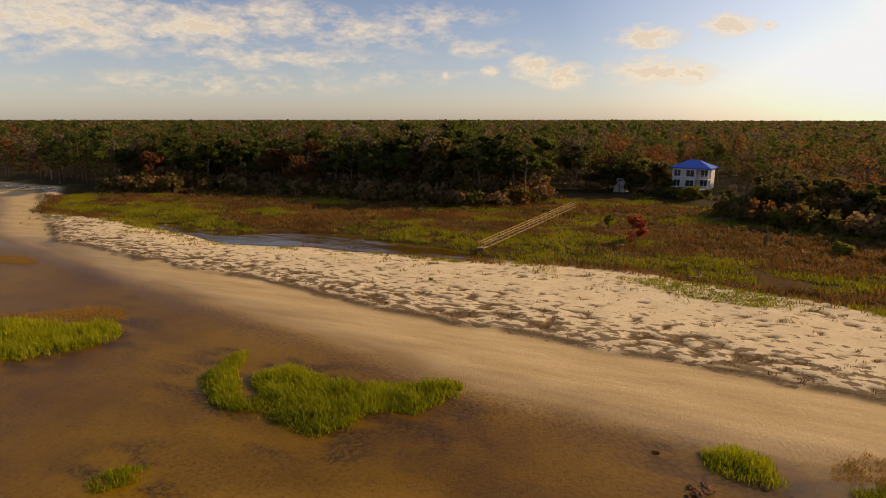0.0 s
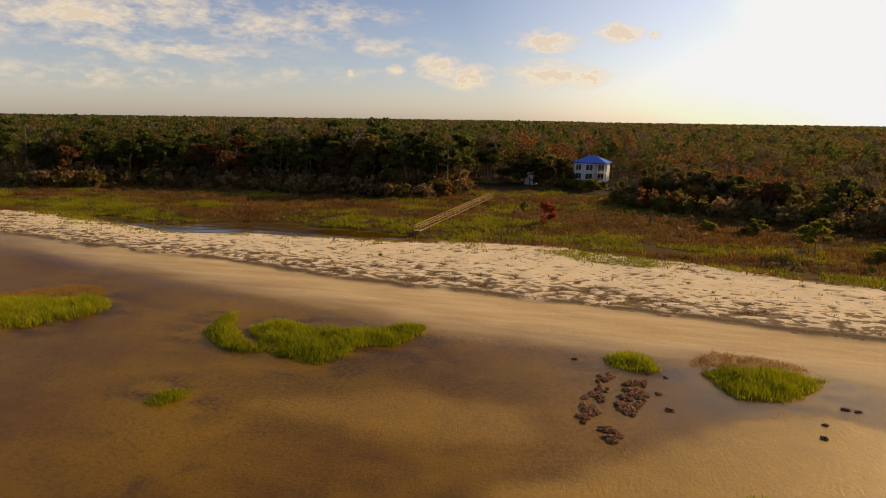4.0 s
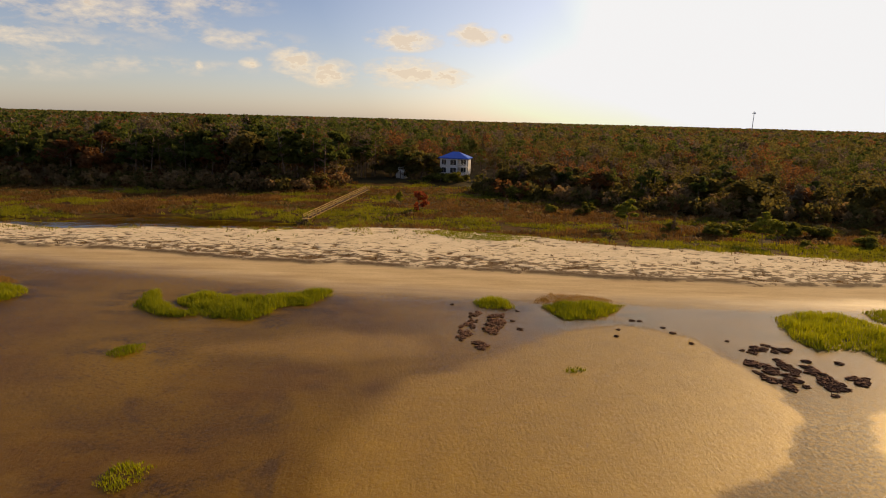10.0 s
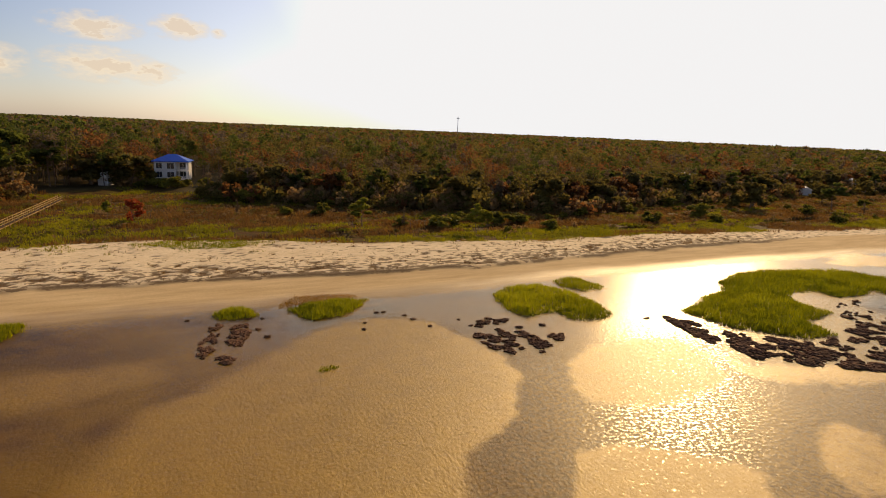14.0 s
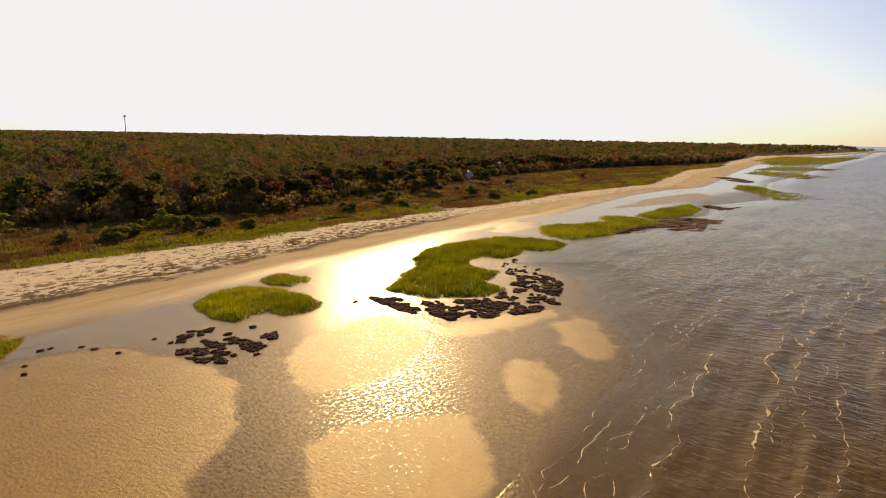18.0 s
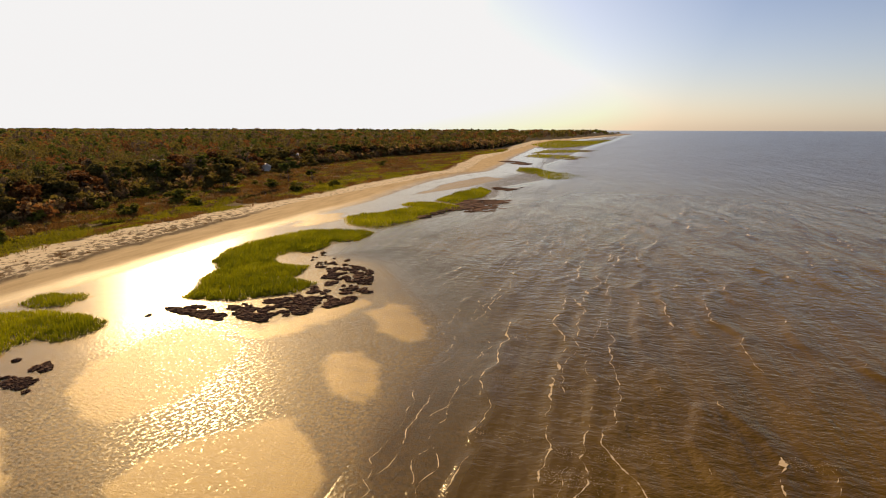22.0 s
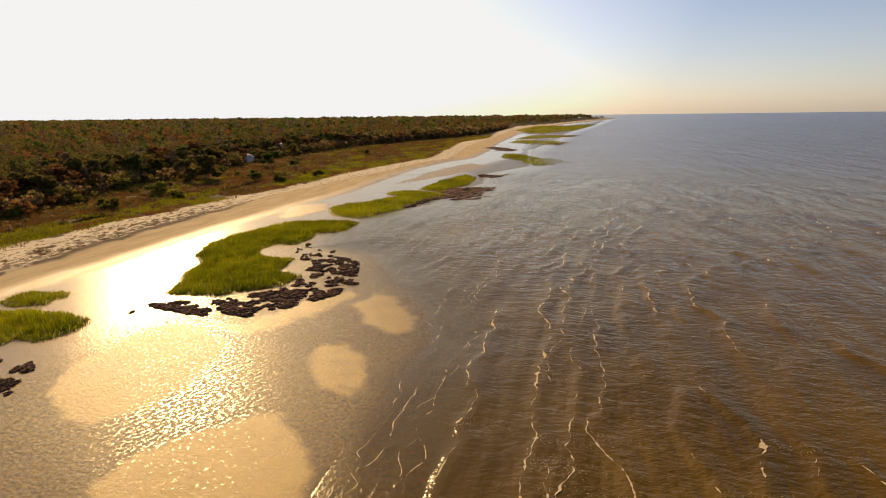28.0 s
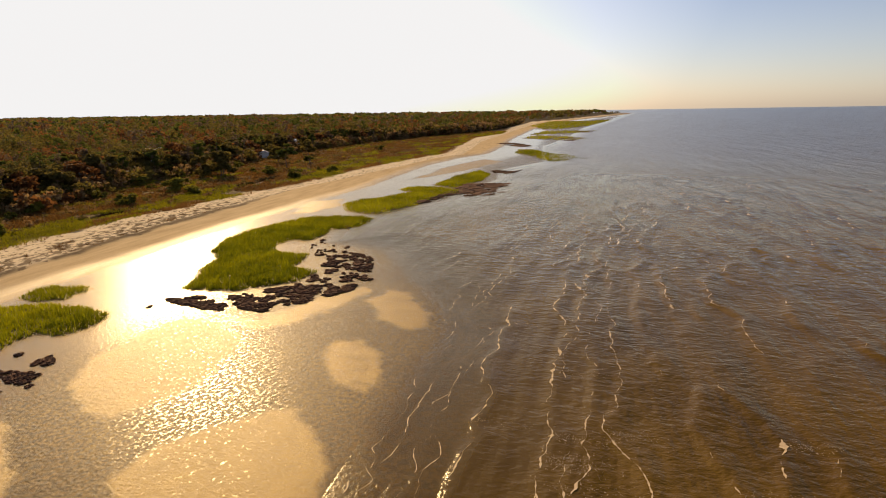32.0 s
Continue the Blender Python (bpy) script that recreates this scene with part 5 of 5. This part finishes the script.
def house(at, turn, w, d, base, storey, storeys, roof_h, wall_mat, roof_mat, label):
    ob = tagged(new("house"), label, "house")
    ob.matrix_basis = pose(at[0] * U, at[1] * U, at[2], 0, 0, turn)
    top = base + storey * storeys
    porch = 2.6   # open porches at the right of the front
    bm = box(bmesh.new(), (-w / 2, -d / 2, base), (w / 2 - 3.4, d / 2, top))
    box(bm, (w / 2 - 3.4, -d / 2 + porch, base), (w / 2, d / 2, top))
    part("wall", bm, wall_mat, ob)
    for k in range(storeys + 1):
        part("floor_slab", box(bmesh.new(), (w / 2 - 3.4, -d / 2, base + k * storey - 0.22), (w / 2 + 0.004, -d / 2 + porch - 0.004, base + k * storey)), wall_mat, ob)
    for k in range(storeys):
        part("porch_post", box(bmesh.new(), (w / 2 - 0.32, -d / 2 + 0.04, base + k * storey), (w / 2 - 0.04, -d / 2 + 0.32, base + (k + 1) * storey - 0.22)), WHITE, ob)
        part("porch_rail", box(bmesh.new(), (w / 2 - 3.38, -d / 2 + 0.03, base + k * storey + 0.9), (w / 2 - 0.33, -d / 2 + 0.11, base + k * storey + 1.0)), WHITE, ob)
        for j in range(9):
            xx = w / 2 - 3.2 + j * 0.34
            part("baluster", box(bmesh.new(), (xx, -d / 2 + 0.05, base + k * storey), (xx + 0.05, -d / 2 + 0.09, base + k * storey + 0.9)), WHITE, ob)
        opening(ob, w / 2 - 1.7, base + k * storey + 0.4, 2.0, 2.0, -d / 2 + porch, -1)
    for x in (-w / 2 + 0.4, -w / 6, w / 8, w / 2 - 0.4):
        for y in (-d / 2 + 0.4, d / 2 - 0.4):
            part("pile", box(bmesh.new(), (x - 0.2, y - 0.2, -0.4), (x + 0.2, y + 0.2, base - 0.22 if x > w / 4 else base)), wall_mat, ob)
    e = 0.6
    bm = bmesh.new()
    v = [bm.verts.new(c) for c in ((-w / 2 - e, -d / 2 - e, top), (w / 2 + e, -d / 2 - e, top), (w / 2 + e, d / 2 + e, top), (-w / 2 - e, d / 2 + e, top),
                                   (-w / 2 - e, -d / 2 - e, top + 0.25), (w / 2 + e, -d / 2 - e, top + 0.25), (w / 2 + e, d / 2 + e, top + 0.25), (-w / 2 - e, d / 2 + e, top + 0.25), (-w * 0.12, 0, top + roof_h), (w * 0.12, 0, top + roof_h))]
    for q in ((3, 2, 1, 0), (0, 1, 5, 4), (1, 2, 6, 5), (2, 3, 7, 6), (3, 0, 4, 7), (4, 5, 9, 8), (5, 6, 9), (6, 7, 8, 9), (7, 4, 8)):
        bm.faces.new([v[i] for i in q])
    part("roof", bm, roof_mat, ob)
    for k, row in enumerate(((-5.2, 1.7), (0.0, 2.1)) for _ in range(storeys)):
        z = base + k * storey
        for x, ww in row:
            opening(ob, x * w / 15, z + 0.6, ww, 1.8, -d / 2, -1)
    return ob


house((6.5, 192, float(height(6.5, 192)[0])), -14, 9.8, 7.0, 1.7, 2.8, 2, 2.3, STUCCO, TARP, "pale two-storey house on piles under a bright blue hipped roof")


def shed(at, turn, w, d, h, roof_h, label, roof_mat, name="house"):
    ob = tagged(new(name), label, "house")
    ob.matrix_basis = pose(at[0] * U, at[1] * U, at[2], 0, 0, turn)
    part("wall", box(bmesh.new(), (-w / 2, -d / 2, -0.5), (w / 2, d / 2, h)), STUCCO, ob)
    bm = bmesh.new()
    v = [bm.verts.new(c) for c in ((-w / 2 - 0.5, -d / 2 - 0.5, h), (w / 2 + 0.5, -d / 2 - 0.5, h), (w / 2 + 0.5, d / 2 + 0.5, h), (-w / 2 - 0.5, d / 2 + 0.5, h), (-w / 2 - 0.5, 0, h + roof_h), (w / 2 + 0.5, 0, h + roof_h))]
    for q in ((3, 2, 1, 0), (0, 1, 5, 4), (2, 3, 4, 5), (1, 2, 5), (3, 0, 4)):
        bm.faces.new([v[i] for i in q])
    part("roof", bm, roof_mat, ob)
    for x in (-w / 4, w / 4):
        opening(ob, x, h * 0.35, 1.3, 1.3, -d / 2, -1)


shed((-11.4, 190, float(height(-11.4, 190)[0])), 65, 3.4, 3.0, 2.4, 1.7, "small pale gabled cabin half hidden by trees", WHITE, "cabin")
shed((291, 153, float(height(291, 153)[0])), 20, 5, 4, 3.6, 1.8, "white house roof glinting between the trees", WHITE)
shed((238, 141, float(height(238, 141)[0])), 35, 6, 4, 2.4, 1.2, "low pale building at the edge of the wood", STUCCO)
shed((186, 154, float(height(186, 154)[0])), -30, 7, 6, 6.6, 1.0, "pale house roof showing above the trees", STUCCO)

# ---- mast on the horizon ----


def mast(x, y, high):
    ob = tagged(new("radio_mast"), "tall thin steel radio mast rising over the far wood", "mast")
    ob.location = (x * U, y * U, float(height(x, y)[0]))
    part("shaft", beam(bmesh.new(), (0, 0, -1), (0, 0, high), 2.4, 2.4, 6, 0.6), STEEL, ob)
    part("platform", box(bmesh.new(), (-3.4, -3.4, high - 6), (3.4, 3.4, high - 4.6)), STEEL, ob)
    for k in range(6):
        q = k * math.pi / 3
        part("antenna", box(bmesh.new(), (math.cos(q) * 3.2 - 0.4, math.sin(q) * 3.2 - 0.4, high - 7), (math.cos(q) * 3.2 + 0.4, math.sin(q) * 3.2 + 0.4, high - 2)), WHITE, ob)


mast(811, 1550, 64)

# ---- single trees, bushes, stakes and driftwood in the marsh ----
for key, x, y, h, sp in (("young", 40.0, 110.4, 6.4, 1.5), ("young", 60.2, 98.0, 6.5, 1.1), ("young", 62.0, 96.8, 5.0, 1.0), ("red", -2.0, 124.5, 5.0, 1.0), ("young", -7.0, 129.8, 4.0, 0.9), ("bare", 47.0, 104.7, 5.0, 0.5), ("bare", 17.4, 126.5, 4.5, 0.5), ("bare", 31.4, 165.6, 6.0, 0.5),
                         ("shrub", 71.2, 107.2, 3.6, 1.8), ("shrub", 75.9, 108.2, 3.2, 1.8), ("shrub", 65.5, 112.7, 2.4, 1.5), ("shrub", 112.9, 102.2, 3.0, 1.4), ("shrub", 132.5, 104.7, 4.5, 1.3), ("shrub", 167.1, 87.9, 3.4, 1.0), ("shrub", -23.4, 89.2, 0.6, 1.0),
                         ("shrub", 23.7, 152.2, 4.0, 1.5), ("shrub", 33.6, 154.7, 4.5, 1.6), ("shrub", 6.4, 181.2, 4.0, 1.4), ("shrub", -0.5, 195.9, 5.0, 1.3), ("oak", 21.4, 165.4, 9.0, 1.3), ("oak", 31.6, 157.1, 9.5, 1.3), ("oak", 41.5, 151.5, 8.5, 1.3), ("shrub", 51.4, 142.0, 4.0, 1.4),
                         ("oak", 167.5, 114.5, 9.5, 1.35), ("oak", 172.0, 117.0, 8.5, 1.3), ("oak", 164.0, 119.0, 8.0, 1.2), ("pine", 193.4, 105.0, 9.5, 1.4), ("bare", 176.5, 87.2, 5.5, 0.6), ("shrub", 181.5, 81.4, 3.0, 1.1), ("shrub", 178.0, 103.0, 3.2, 1.6), ("oak", 214.0, 120.0, 7.5, 1.3), ("shrub", 226.0, 113.0, 3.0, 1.7), ("oak", 256.0, 128.0, 8.0, 1.3), ("shrub", 290.0, 104.0, 3.0, 1.6)):
    plant(key, x, y, h, sp)
rng = random.Random(4)
for i in range(30):
    x = -10 + 215 * ((i * 0.618) % 1)
    lo, hi = float(curve(x, *BACK)) + 10, float(curve(x, *WOODS)) - 2
    y = lo + (hi - lo) * (1 - rng.random() ** 1.6)
    if clearing(x, y) > 1.0:
        plant("shrub", x, y, rng.uniform(1.4, 3.4), rng.uniform(1.1, 1.7))
for x, y, h, sp in ((1.5, 184.5, 3.6, 1.3), (5.0, 183.5, 3.2, 1.4), (9.5, 184.0, 2.6, 1.4), (-2.0, 187.0, 3.0, 1.3), (14.5, 185.0, 3.4, 1.3)):
    plant("shrub", x, y, h, sp)
for x, y, h in ((-1.3, 120.3, 1.0), (14.8, 107.6, 1.1), (22.9, 106.7, 0.9), (38.6, 112.5, 1.3), (49.4, 106.6, 1.6), (30.9, 101.7, 0.8), (63.0, 101.9, 1.0), (133.4, 96.7, 1.3), (175.0, 95.0, 1.6), (92.0, 102.7, 1.0)):
    ob = tagged(new("stake"), "grey weathered dead stake standing in the marsh", "stake", "stakes in the marsh")
    ob.location = (x * U, y * U, float(height(x, y)[0]))
    part("shaft", beam(bmesh.new(), (0, 0, -0.3), (random.uniform(-0.2, 0.2), random.uniform(-0.2, 0.2), h), 0.16, 0.13, 6, 0.6), BARK, ob)
    part("snag", beam(bmesh.new(), (0, 0, h * 0.6), (random.uniform(-0.4, 0.4), random.uniform(-0.4, 0.4), h * 0.95), 0.07, 0.07, 5, 0.5), BARK, ob)
for x, y, l, turn in ((7.6, 106.3, 2.2, 20), (12.4, 104.2, 2.8, -10), (29.1, 95.6, 2.0, 40), (-6.2, 105.6, 1.8, 5), (52.7, 90.3, 2.6, 12), (82.7, 84.9, 2.2, -20), (108.6, 87.6, 2.4, 30), (153.9, 78.8, 3.2, 10), (66.1, 89.3, 1.8, 60), (94.8, 92.0, 2.0, 80), (100.5, 93.8, 1.6, 20), (122.0, 114.6, 2.2, 50), (86.0, 96.5, 1.5, -30)):
    bm = bmesh.new()
    beam(bm, (-l / 2, 0, 0.08), (l / 2, 0.12, 0.14), 0.24, 0.2, 7, 0.6)
    beam(bm, (l * 0.1, 0, 0.1), (l * 0.35, 0.5, 0.45), 0.1, 0.1, 5, 0.4)
    ob = tagged(part("driftwood", bm, rough_paint("driftwood", (0.45, 0.36, 0.26), 0.85, vary=0.3) if "driftwood" not in bpy.data.materials else bpy.data.materials["driftwood"]), "bleached driftwood log on the sand at the marsh edge", "driftwood", "driftwood logs")
    ob.matrix_basis = pose(x * U, y * U, float(height(x, y)[0]), 0, 0, turn)
